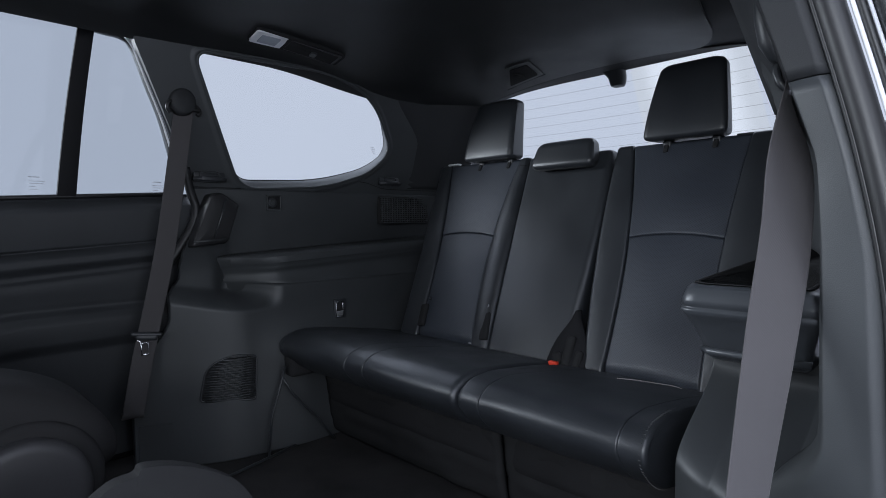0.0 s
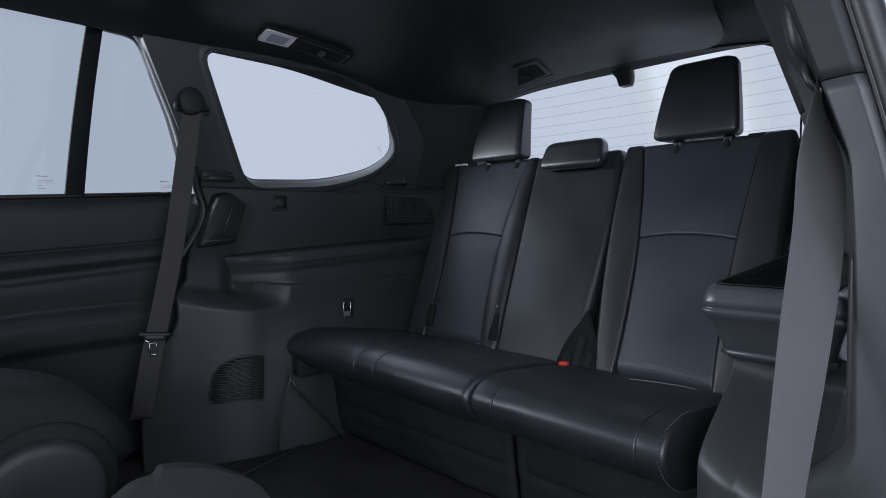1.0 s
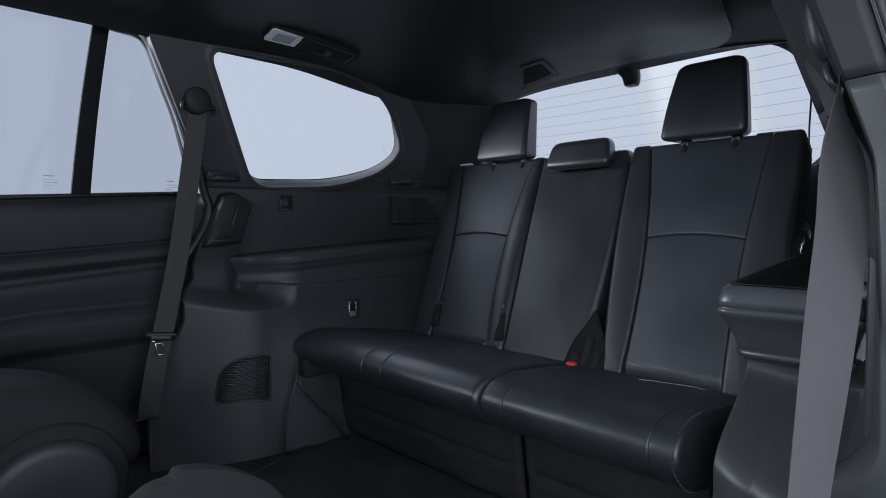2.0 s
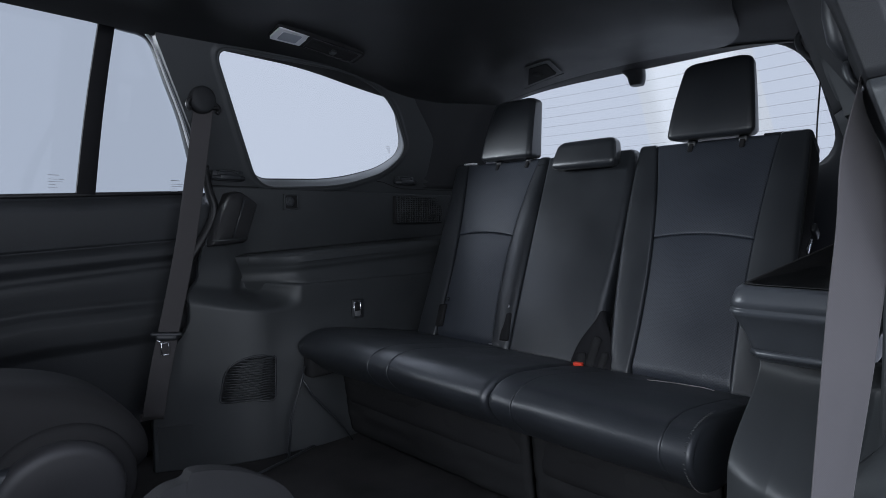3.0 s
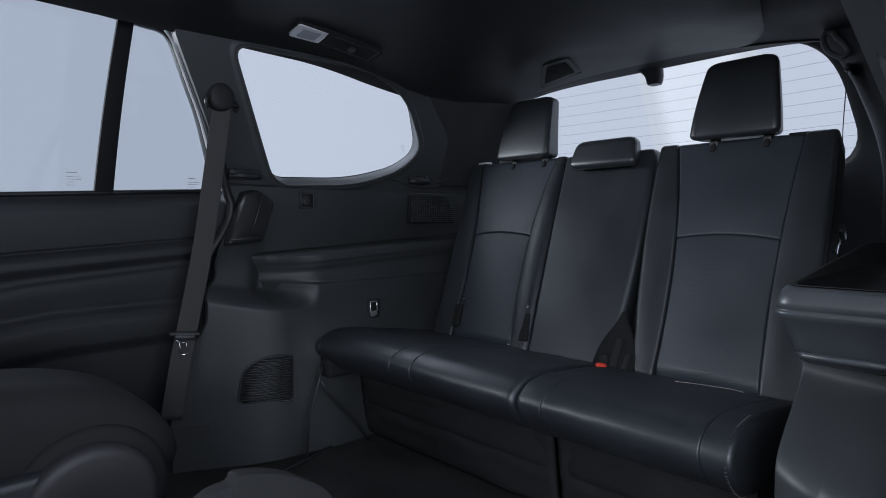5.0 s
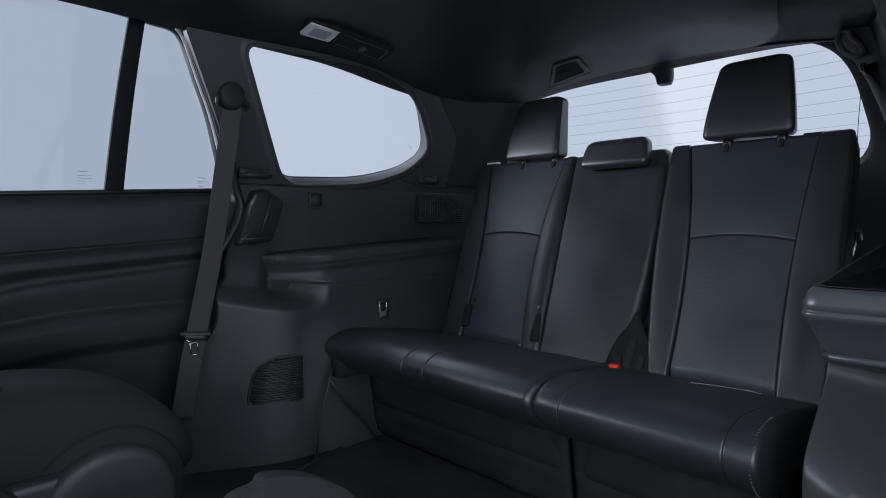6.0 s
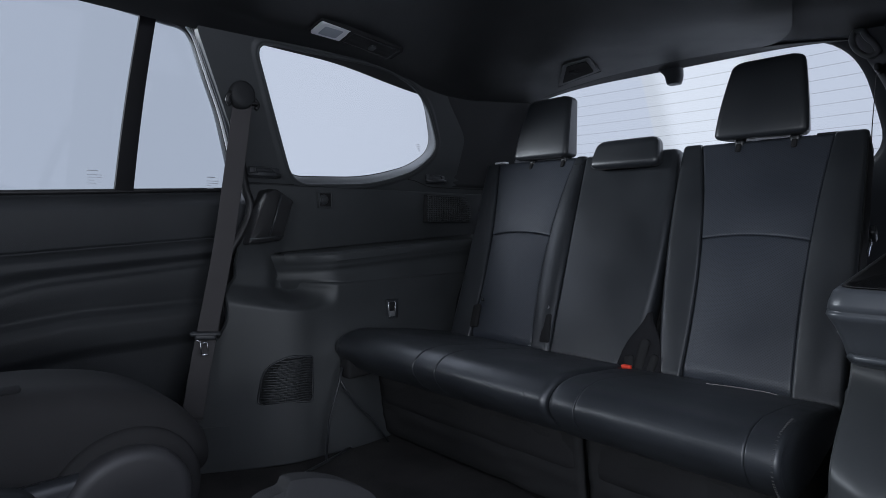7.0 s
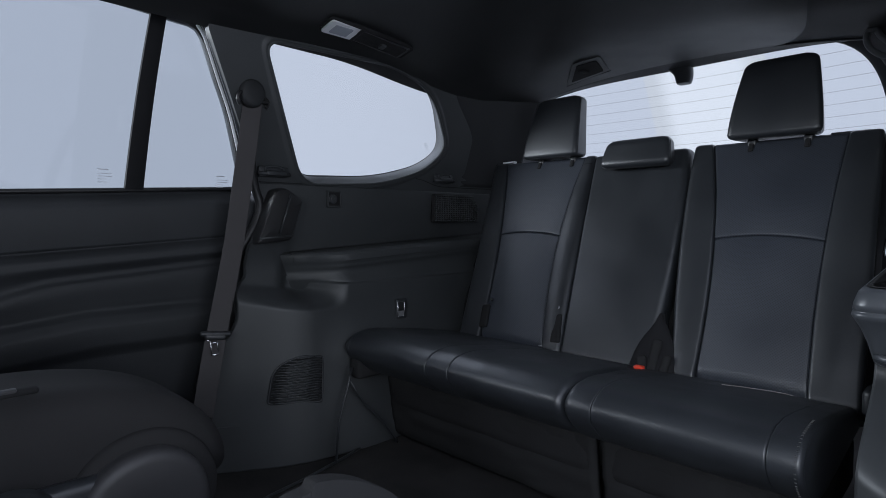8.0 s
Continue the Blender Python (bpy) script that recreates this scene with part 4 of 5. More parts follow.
def arm_section(y, inset=0.0, lift=0.0):
    e, z = arm_edge(y) + inset, arm_top(y) + lift
    f = smoothstep(1.06, 1.16, y)
    g = smoothstep(1.14, 1.03, y)  # the front end is undercut like a prow
    pts = [(0.745, z + 0.004), (e + 0.05, z + 0.002), (e + 0.012, z), (e + 0.004, z - 0.003), (e + 0.004 * g, z - 0.010), (e + 0.014 * g, z - 0.030), (e + 0.0035 + 0.015 * g, z - 0.0325),
           (e + 0.0032 + 0.016 * g, z - 0.035), (e + 0.011 + 0.020 * g, z - 0.046), (e + 0.022 + 0.016 * g, z - 0.060), (mixed(e + 0.022, 0.568, f), mixed(z - 0.070, 0.475, f)),
           (mixed(e + 0.034, 0.567, f), mixed(z - 0.078, 0.452, f)), (e + 0.040, 0.430), (0.745, 0.430)]
    return [Vector((-x, y, zz)) for x, zz in pts]


armrest = thing("side_armrest", (-0.66, 1.4, 0.43), "black padded side armrest shelf along the quarter trim", "armrest")
ys = [0.9985 + 0.18 * (i / 24) ** 1.6 for i in range(25)] + [1.18 + 0.76 * i / 24 for i in range(1, 25)]
part("armrest_body", loft([arm_section(y) for y in ys]), M_TRIM, armrest, smooth=True)


def lid_section(y):
    e, z = arm_edge(y) - 0.0025, arm_top(y) + 0.003
    g = smoothstep(1.14, 1.03, y)
    pts = [(0.690, z - 0.02), (0.690, z), (e + 0.05, z), (e + 0.014, z - 0.0008), (e + 0.008, z - 0.003), (e + 0.001 + 0.002 * g, z - 0.010), (e + 0.010 * g, z - 0.027), (e + 0.003 + 0.012 * g, z - 0.031), (e + 0.03, z - 0.031)]
    return [Vector((-x, y, zz)) for x, zz in pts]


part("lid", loft([lid_section(1.024 + 0.396 * i / 30) for i in range(31)]), M_TRIM, armrest, "hinged black storage lid", smooth="auto")

# belt reel cover on the quarter trim
CX = -0.682


def reel_cover():
    rings = []
    out = rounded([(0.980, 0.722, 0.008), (1.012, 0.730, 0.008), (1.064, 0.698, 0.008), (1.026, 0.586, 0.010), (0.924, 0.577, 0.008)], 6)
    mid = Vector((0.995, 0.65))
    for k, (sc, dx) in enumerate(((1.05, -0.055), (1.03, -0.022), (1.005, -0.004), (0.975, 0.003), (0.93, 0.0055), (0.5, 0.007), (0.2, 0.007))):
        ring = []
        for p in out:
            qy = mid.lerp(p, sc)
            ring.append(Vector((CX + dx - 0.03 * (0.65 - qy.y) + 0.10 * max(0, qy.x - 1.035) * -1, qy.x, qy.y)))
        rings.append(ring)
    return loft(rings)


cover = thing("belt_reel_cover", (-0.70, 0.99, 0.574), "moulded black plastic seat belt reel cover", "trim cover")
part("cover", reel_cover(), M_RUBBER, cover, smooth="auto")
part("cover_lip", tube([Vector((CX + 0.004 + 0.03 * (z - 0.65), y, z)) for y, z in ((0.930, 0.592), (0.97, 0.594), (1.028, 0.598))], 0.0035, 8), M_TRIM, cover)
part("cover_crease", tube([Vector((CX + 0.013 + 0.03 * (z - 0.65), y, z)) for y, z in ((1.018, 0.712), (1.004, 0.66), (0.984, 0.602))], 0.0028, 8), M_TRIM2, cover)


def cargo_hook(y, z, s):
    o = on_far(y, z)
    h = thing("cargo_hook", o, "small black folding bag hook on the side trim", "hook", "hooks on the side trim")
    base = part("hook_base", rbox(o.x + 0.004, y, z, 0.014, 0.090 * s, 0.030 * s, 0.005), M_TRIM2, h, smooth="auto")
    part("hook_flap", rbox(o.x + 0.014, y + 0.004, z - 0.004 * s, 0.012, 0.060 * s, 0.014 * s, 0.004), M_TRIM2, h, smooth="auto")
    part("hook_bar", tube([Vector((o.x + 0.012, y + a * 0.028 * s, z + b * s)) for a, b in ((-1, -0.004), (-1, 0.010), (-0.6, 0.014), (0.6, 0.014), (1, 0.010), (1, -0.004))], 0.0028, 8), M_TRIM, base)
    part("hook_pin", tube([Vector((o.x + 0.012, y - 0.048 * s, z - 0.006)), Vector((o.x + 0.012, y + 0.046 * s, z - 0.006))], 0.006 * s, 10), M_TRIM2, base)


cargo_hook(0.988, 0.775, 1.0)
cargo_hook(1.618, 0.789, 1.0)

# square knob pocket below the window
pocket = thing("trim_pocket", on_far(1.188, 0.706), "small square black recess with a round tie hook", "trim pocket")
o = on_far(1.188, 0.706, 0.0)
part("pocket_back", rbox(o.x + 0.001, 1.188, 0.706, 0.006, 0.046, 0.046, 0.002), M_DARK, pocket, smooth="auto")
for dy, dz, sy, sz in ((0, 0.0225, 0.050, 0.005), (0, -0.0225, 0.050, 0.005), (0.0225, 0, 0.005, 0.05), (-0.0225, 0, 0.005, 0.05)):
    part("pocket_rim", rbox(o.x + 0.003, 1.188 + dy, 0.706 + dz, 0.009, sy, sz, 0.002), M_TRIM, pocket, smooth="auto")
part("tie_hook", lobe(o.x + 0.002, 1.181, 0.706, 0.015, 0.009), M_TRIM2, pocket, smooth="auto")
part("hook_cap", lobe(o.x + 0.008, 1.181, 0.706, 0.009, 0.005), M_TRIM, pocket, smooth="auto")

# air outlet grille near the seat back
grille = thing("air_outlet_grille", on_far(1.70, 0.69), "black plastic air outlet grille in the side trim", "grille")
o = on_far(1.70, 0.69) + Vector((0.009, 0, 0))
part("grille_back", rbox(o.x - 0.004, 1.70, 0.687, 0.018, 0.232, 0.098, 0.002), M_DARK, grille, smooth="auto")
for k in range(13):
    part("slat", rbox(o.x + 0.007, 1.70, 0.642 + 0.0075 * k, 0.006, 0.226, 0.0030, 0.001, 1), M_TRIM, grille, smooth="auto")
for k in range(19):
    part("divider", rbox(o.x + 0.006, 1.592 + 0.012 * k, 0.687, 0.005, 0.0026, 0.094, 0.0008, 1), M_TRIM, grille, smooth="auto")

# loudspeaker grille in the lower trim
speaker = thing("loudspeaker_grille", (-0.555, 0.97, 0.16), "black slatted loudspeaker grille low on the trim", "speaker grille")
SPK = rounded([(0.903, 0.168, 0.012), (1.036, 0.157, 0.010), (1.042, 0.276, 0.008), (0.985, 0.287, 0.05), (0.920, 0.262, 0.05)], 8)


def on_lower(p, off):
    return Vector((far_lower(p.x, p.y) + off, p.x, p.y))


part("grille_back", loft([[on_lower(p, 0.0015) for p in SPK], [on_lower(p, 0.004) for p in SPK]]), M_DARK, speaker, smooth=False)
part("grille_rim", tube([on_lower(p, 0.002) for p in SPK], 0.0030, 8, True), M_TRIM2, speaker)
zz = 0.168
while zz < 0.284:
    cross = []
    for a, b in zip(SPK, SPK[1:] + SPK[:1]):
        if (a.y - zz) * (b.y - zz) < 0:
            cross.append(mixed(a.x, b.x, (zz - a.y) / (b.y - a.y)))
    if len(cross) == 2 and abs(cross[0] - cross[1]) > 0.02:
        y0, y1 = min(cross) + 0.003, max(cross) - 0.003
        n = 8
        part("slat", tube([on_lower(Vector((mixed(y0, y1, i / n), zz + 0.0006 * math.sin(i * 2.2))), 0.006) for i in range(n + 1)], 0.0021, 6), M_TRIM2, speaker)
    zz += 0.0066

# seat fold switch
sw = thing("seat_fold_switch", (-0.568, 1.32, 0.345), "chrome-framed rocker switch in the side trim", "switch")
xs = far_lower(1.32, 0.372)
part("bezel", rbox(xs + 0.002, 1.321, 0.372, 0.010, 0.046, 0.066, 0.004), M_TRIM2, sw, smooth="auto")
for dy, dz, sy, sz in ((0, 0.0225, 0.027, 0.003), (0, -0.0225, 0.027, 0.003), (0.0125, 0, 0.003, 0.046), (-0.0125, 0, 0.003, 0.046)):
    part("switch_frame", rbox(xs + 0.008, 1.3165 + dy, 0.374 + dz, 0.004, sy, sz, 0.0008, 1), M_CHROME, sw, "chrome edge")
part("rocker", rbox(xs + 0.0075, 1.3165, 0.382, 0.006, 0.020, 0.024, 0.002), M_DARK, sw, smooth="auto")
part("rocker_face", rbox(xs + 0.0078, 1.3165, 0.361, 0.006, 0.022, 0.015, 0.002), M_PALE, sw, smooth="auto")

# floor-level cover panel on the trim and the seam across it
panel = thing("access_panel", (-0.56, 0.78, 0.04), "flat black access panel at the foot of the trim", "panel")
part("panel_face", slab(lambda u, v: Vector((far_lower(mixed(0.772, 0.845, u), mixed(0.030, 0.118, v)) + 0.003, mixed(0.772, 0.845, u), mixed(0.030, 0.118, v))),
                        lambda u, v: Vector((far_lower(mixed(0.772, 0.845, u), mixed(0.030, 0.118, v)) - 0.003, mixed(0.772, 0.845, u), mixed(0.030, 0.118, v))), 8, 8), M_TRIM, panel, smooth="auto")
part("upper_seam", tube([on_far(mixed(0.945, 1.085, i / 8), 0.747, 0.0012) for i in range(9)], 0.0014, 6), M_DARK, wall_far)
part("rear_seam", tube([on_far(1.50 + 0.03 * i, 0.7625 + 0.022 * (1 - smoothstep(0, 4, i)), 0.0008) for i in range(15)], 0.0013, 6), M_DARK, wall_far)
# edge strip on the carpet
part("carpet_strip", tube([(-0.440, 0.78, 0.004), (-0.454, 0.835, 0.004), (-0.473, 0.944, 0.004), (-0.507, 1.078, 0.004), (-0.53, 1.15, 0.004)], 0.0035, 8), M_TRIM2, wall_far)

# ---- far seat belt ----
far_belt = thing("seat_belt", (-0.64, 0.80, 0.0), "dark grey webbing seat belt hanging from the pillar", "seat belt", "seat belts")
cs = spline([(-0.668, 0.905, 0.955), (-0.654, 0.902, 0.930), (-0.652, 0.850, 0.600), (-0.640, 0.800, 0.385), (-0.628, 0.776, 0.300), (-0.622, 0.753, 0.190), (-0.630, 0.750, 0.158), (-0.665, 0.756, 0.150), (-0.70, 0.765, 0.155)], 8)
part("webbing", strap(cs, [(0.30 + 0.5 * smoothstep(0.20, 0.15, c.z), 1.0, 0.15) for c in cs], 0.048), M_WEB, far_belt)
# pillar guide
part("guide_housing", loft([[Vector((-x_upper(0.900, 0.965) + dx, 0.900 + k * 0.034 * math.cos(a), 0.966 + k * 0.036 * math.sin(a))) for a in (2 * math.pi * i / 36 for i in range(36))]
                              for k, dx in ((1.06, -0.006), (1.0, 0.006), (0.94, 0.013), (0.80, 0.017), (0.3, 0.018))]), M_TRIM_SHADED, far_belt, "round black guide cover")
part("belt_guide", tube(spline([(-0.646, 0.866, 0.934), (-0.642, 0.859, 0.946), (-0.642, 0.866, 0.962), (-0.645, 0.888, 0.968), (-0.647, 0.915, 0.966), (-0.650, 0.938, 0.956), (-0.651, 0.945, 0.944), (-0.650, 0.938, 0.934)], 6), 0.0052, 12), M_RUBBER, far_belt, "black moulded belt loop on the pillar")
part("guide_slot", rbox(-0.650, 0.905, 0.945, 0.018, 0.076, 0.008, 0.003, 2, pose(0, 0, 0, 3, 0, -14)), M_DARK, far_belt)
# tongue and its stop
tongue_body = part("tongue_body", merged(rbox(-0.634, 0.789, 0.362, 0.017, 0.072, 0.012, 0.0055, 3, pose(0, 0, 0, -5, 0, -16)), rbox(-0.632, 0.788, 0.355, 0.015, 0.050, 0.016, 0.006, 3, pose(0, 0, 0, -5, 0, -16))), M_TRIM2, far_belt, smooth="auto")
lean = pose(0, 0, 0, 4, 0, -16)
part("tongue", merged(rbox(-0.622, 0.7725, 0.330, 0.003, 0.0032, 0.034, 0.001, 1, lean), rbox(-0.622, 0.7885, 0.332, 0.003, 0.0026, 0.024, 0.001, 1, lean),
                      rbox(-0.622, 0.7805, 0.3135, 0.003, 0.019, 0.0042, 0.001, 1, lean), rbox(-0.622, 0.7805, 0.3430, 0.003, 0.019, 0.0030, 0.001, 1, lean),
                      rbox(-0.622, 0.7675, 0.349, 0.003, 0.012, 0.0040, 0.001, 1, pose(0, 0, 0, -30, 0, -16))), M_CHROME, tongue_body, "bright chrome belt tongue")

# ---- near seat belt ----
near_belt = thing("seat_belt", (0.745, 0.86, 0.0), "grey webbing seat belt crossing the near pillar", "seat belt", "seat belts")
cs = spline([(0.736, 0.990, 0.80), (0.740, 0.980, 0.764), (0.750, 0.937, 0.640), (0.7505, 0.887, 0.531), (0.7485, 0.835, 0.406), (0.747, 0.800, 0.30), (0.742, 0.770, 0.18), (0.745, 0.76, 0.03)], 8)
sides = []
for i, c in enumerate(cs):
    t = smoothstep(0.79, 0.66, c.z)
    w = smoothstep(0.60, 0.36, c.z)
    sides.append((mixed(-0.2, 0.66 - 0.30 * w, t), mixed(1.0, 0.75 + 0.2 * w, t), mixed(0.1, 0.22, t)))
part("webbing", strap(cs, sides, 0.047), M_WEB, near_belt)
part("belt_guide", loft([[Vector((cx + r * 1.0 * math.cos(a), cy + r * 1.3 * math.sin(a), z)) for a in (2 * math.pi * i / 24 for i in range(24))]
                         for cx, cy, z, r in ((0.713, 0.992, 0.880, 0.008), (0.715, 0.990, 0.865, 0.012), (0.718, 0.988, 0.840, 0.0135), (0.722, 0.986, 0.815, 0.0125), (0.727, 0.986, 0.798, 0.008), (0.729, 0.987, 0.793, 0.004))]), M_TRIM2, near_belt)
part("guide_loop", tube(spline([(0.731, 0.990, 0.80), (0.727, 0.982, 0.788), (0.732, 0.979, 0.772), (0.742, 0.986, 0.764), (0.746, 0.998, 0.775)], 6), 0.004, 8), M_TRIM2, near_belt)
part("guide_bolt", tube([(0.739, 0.974, 0.762), (0.744, 0.971, 0.764)], 0.003, 8), M_STEEL, near_belt)

# third row belt on the near rear pillar
rear_belt = thing("seat_belt", (0.53, 1.86, 0.82), "narrow dark seat belt beside the rear seat", "seat belt", "seat belts")
cs = spline([(0.533, 1.872, 0.985), (0.531, 1.870, 0.93), (0.5285, 1.868, 0.86), (0.527, 1.874, 0.80), (0.520, 1.885, 0.70)], 6)
part("webbing", strap(cs, [(-0.15, 1.0, 0)] * len(cs), 0.046), M_WEB, rear_belt)
part("tongue_grip", rbox(0.553, 1.748, 0.612, 0.012, 0.040, 0.022, 0.005, 3, pose(0, 0, 0, -35, 0, 0)), M_TRIM2, rear_belt, smooth="auto")
part("tongue", rbox(0.552, 1.704, 0.583, 0.004, 0.048, 0.016, 0.0015, 1, pose(0, 0, 0, 33, 0, 0)), M_CHROME, rear_belt, "chrome belt tongue")
part("belt_guide", rbox(0.536, 1.872, 0.992, 0.014, 0.052, 0.018, 0.006, 3), M_TRIM2, rear_belt, smooth="auto")

part("belt_bezel", tube(spline([(0.487, 1.872, 1.086), (0.484, 1.870, 1.066), (0.494, 1.868, 1.042), (0.517, 1.866, 1.022), (0.535, 1.866, 1.028), (0.527, 1.868, 1.050), (0.512, 1.870, 1.068), (0.503, 1.872, 1.086)], 6), 0.0065, 10, True), M_PALE, rear_belt, "smooth grey belt bezel")


def rear_pillar(u, v, back=0.0):
    z = mixed(0.60, 1.13, v)
    edge = 0.602 - 0.10 * smoothstep(0.70, 1.13, z) ** 1.2 - 0.03 * smoothstep(0.95, 1.13, z)
    p = Vector((mixed(edge, 0.70, u), 1.875 - 0.10 * u + 0.03 * (1 - u) ** 6, z))
    return p + Vector((0, back, 0))


part("rear_pillar_trim", slab(lambda u, v: rear_pillar(u, v), lambda u, v: rear_pillar(u, v, 0.03), 24, 40), M_TRIM2, wall_near, smooth=True)

# ---- near armrest with its open tray ----
tray = thing("side_armrest", (0.67, 1.35, 0.43), "black plastic side armrest with an open cup tray", "armrest")


def tray_ring(inset, z, slope=0.0):
    side = 0.5 if z < 0.512 else 1.0
    out = rounded([(0.584 + side * inset, 1.085 + inset, 0.024), (0.752 - side * inset, 1.083 + inset, 0.012), (0.752 - side * inset, 1.75 - inset, 0.02), (0.584 + side * inset, 1.75 - inset, 0.03)], 6)
    return [Vector((p.x, p.y, z + slope * (p.y - 1.09))) for p in out]


part("armrest_body", loft([tray_ring(0.070, 0.446), tray_ring(0.048, 0.447), tray_ring(0.041, 0.451), tray_ring(0.036, 0.462), tray_ring(0.030, 0.476), tray_ring(0.017, 0.497), tray_ring(0.006, 0.510), tray_ring(0.0, 0.516, 0.04), tray_ring(0.001, 0.5205, 0.05),
                           tray_ring(0.004, 0.522, 0.05), tray_ring(0.001, 0.5235, 0.05), tray_ring(0.002, 0.532, 0.06), tray_ring(0.006, 0.545, 0.06), tray_ring(0.012, 0.551, 0.06),
                           tray_ring(0.017, 0.551, 0.06), tray_ring(0.020, 0.545, 0.06)]), M_TRAY, tray, smooth=True)
# the inside is coloured darker than the armrest round it
part("tray_bowl", loft([tray_ring(0.014, 0.5525, 0.06), tray_ring(0.019, 0.5530, 0.06), tray_ring(0.023, 0.5485, 0.06), tray_ring(0.030, 0.5125, 0.03), tray_ring(0.036, 0.5121, 0.03)]), M_DARK2, tray, "darker inside of the tray", smooth=True)
part("tray_step", rbox(0.672, 1.50, 0.548, 0.125, 0.26, 0.050, 0.010, 3, pose(0, 0, 0, 3, 0, 0)), M_DARK2, tray, smooth="auto")
part("cup_ring", tube([(0.672 + 0.037 * math.cos(a), 1.205 + 0.037 * math.sin(a), 0.514) for a in (2 * math.pi * i / 40 for i in range(40))], 0.003, 8, True), M_GREY, tray)
part("cup_ring", tube([(0.672 + 0.037 * math.cos(a), 1.300 + 0.037 * math.sin(a), 0.519) for a in (2 * math.pi * i / 40 for i in range(40))], 0.003, 8, True), M_GREY, tray)
part("front_lip", tube([(0.610, 1.118, 0.462), (0.620, 1.108, 0.462), (0.68, 1.106, 0.462), (0.738, 1.106, 0.462)], 0.0048, 12), M_TRAY, tray)

part("corner_filler", rbox(0.79, 1.10, 0.48, 0.08, 0.05, 0.52, 0.01), M_TRIM, wall_near, smooth="auto")

# ---- ceiling fittings ----


def ceiling_point(x, y, off):
    return Vector((x, y, liner_z(x, y) - off))


def ceiling_quad(y0, y1, x0, x1, off0, off1, r=0.012):
    out = rounded([(x0, y0, r), (x1, y0, r), (x1, y1, r), (x0, y1, r)], 5)
    return loft([[ceiling_point(p.x, p.y, off0) for p in out], [ceiling_point(p.x, p.y, off1) for p in out]])


lamp = thing("ceiling_lamp", (-0.53, 1.17, 1.12), "silver and black roof lamp with an air vent", "ceiling lamp")
part("housing", ceiling_quad(1.028, 1.305, -0.537, -0.476, -0.004, 0.006, 0.010), M_DARK, lamp, smooth="auto")
lamp_frame = part("lamp_frame", ceiling_quad(1.032, 1.124, -0.535, -0.478, 0.006, 0.011, 0.008), M_SILVER, lamp, "satin silver lamp surround", smooth="auto")
part("lens", ceiling_quad(1.050, 1.104, -0.526, -0.488, 0.010, 0.0125, 0.005), M_LENS, lamp_frame, "frosted lamp lens", smooth="auto")
vent = part("vent_frame", ceiling_quad(1.128, 1.294, -0.534, -0.479, 0.005, 0.009, 0.006), M_TRIM, lamp, smooth="auto")
part("vent_opening", ceiling_quad(1.137, 1.284, -0.530, -0.483, 0.008, 0.0115, 0.005), M_DARK, vent, smooth="auto")
for k in range(3):
    part("vane", ceiling_quad(1.139, 1.282, -0.524 + 0.016 * k, -0.5205 + 0.016 * k, 0.0095, 0.0120, 0.001), M_DARK, vent, smooth="auto")
part("vane_tab", ceiling_quad(1.205, 1.222, -0.518, -0.498, 0.012, 0.018, 0.004), M_TRIM, vent, smooth="auto")

part("vent_rim", tube([ceiling_point(x, y, 0.0105) for x, y in ((-0.532, 1.132), (-0.532, 1.290), (-0.481, 1.290), (-0.481, 1.132))], 0.0013, 6, True), M_GREY, vent, "thin grey vent outline")
rv = thing("belt_anchor_cover", (-0.27, 1.85, 1.10), "black hinged cover in the rear of the headliner", "ceiling cover")


def cover_quad(k, off0, off1, r):
    """The cover's slanting outline, drawn in towards its middle by k."""
    mid = Vector((-0.216, 1.803))
    out = rounded([(*mid.lerp(Vector(c), k), r) for c in ((-0.350, 1.900), (-0.175, 1.872), (-0.125, 1.720), (-0.215, 1.720))], 5)
    return loft([[ceiling_point(p.x, p.y, off0) for p in out], [ceiling_point(p.x, p.y, off1) for p in out]])


part("cover_frame", cover_quad(1.0, -0.004, 0.004, 0.012), M_LINER, rv, smooth="auto")
part("cover_flap", cover_quad(0.74, 0.003, 0.0065, 0.010), M_DARK, rv, smooth="auto")
part("cover_tab", rbox(-0.225, 1.800, liner_z(-0.225, 1.80) - 0.008, 0.020, 0.035, 0.006, 0.002), M_DARK, rv, smooth="auto")
part("cover_lip", tube([ceiling_point(mixed(-0.348, -0.172, i / 8), mixed(1.902, 1.874, i / 8), 0.004) for i in range(9)], 0.0015, 8), M_LINER, rv)

# ---- belt buckles and anchors between the backrests ----
bk = thing("buckle_set", (0.135, 1.54, 0.26), "black belt buckles with one red button", "belt buckle")
part("gap_cover", loft([[Vector((x + h * math.cos(a), 1.507 + 0.53 * (z - 0.27) - 0.012 + 0.012 * math.sin(a), z)) for a in (2 * math.pi * i / 20 for i in range(20))]
                        for x, z, h in ((0.143, 0.262, 0.058), (0.143, 0.289, 0.056), (0.142, 0.318, 0.050), (0.142, 0.340, 0.043), (0.142, 0.358, 0.034), (0.142, 0.374, 0.024), (0.141, 0.392, 0.013), (0.140, 0.412, 0.005))]), M_MATTE, bk, "soft black cup in the gap")
for x, y, z, h, w, rot in ((0.148, 1.510, 0.318, 0.082, 0.024, 4), (0.122, 1.498, 0.292, 0.050, 0.026, -12), (0.176, 1.502, 0.297, 0.060, 0.020, 8)):
    stalk = part("buckle_stalk", rbox(x, y, z, w, 0.018, h, 0.0085, 4, pose(0, 0, 0, -22, rot, 0)), M_DARK2, bk, smooth="auto")
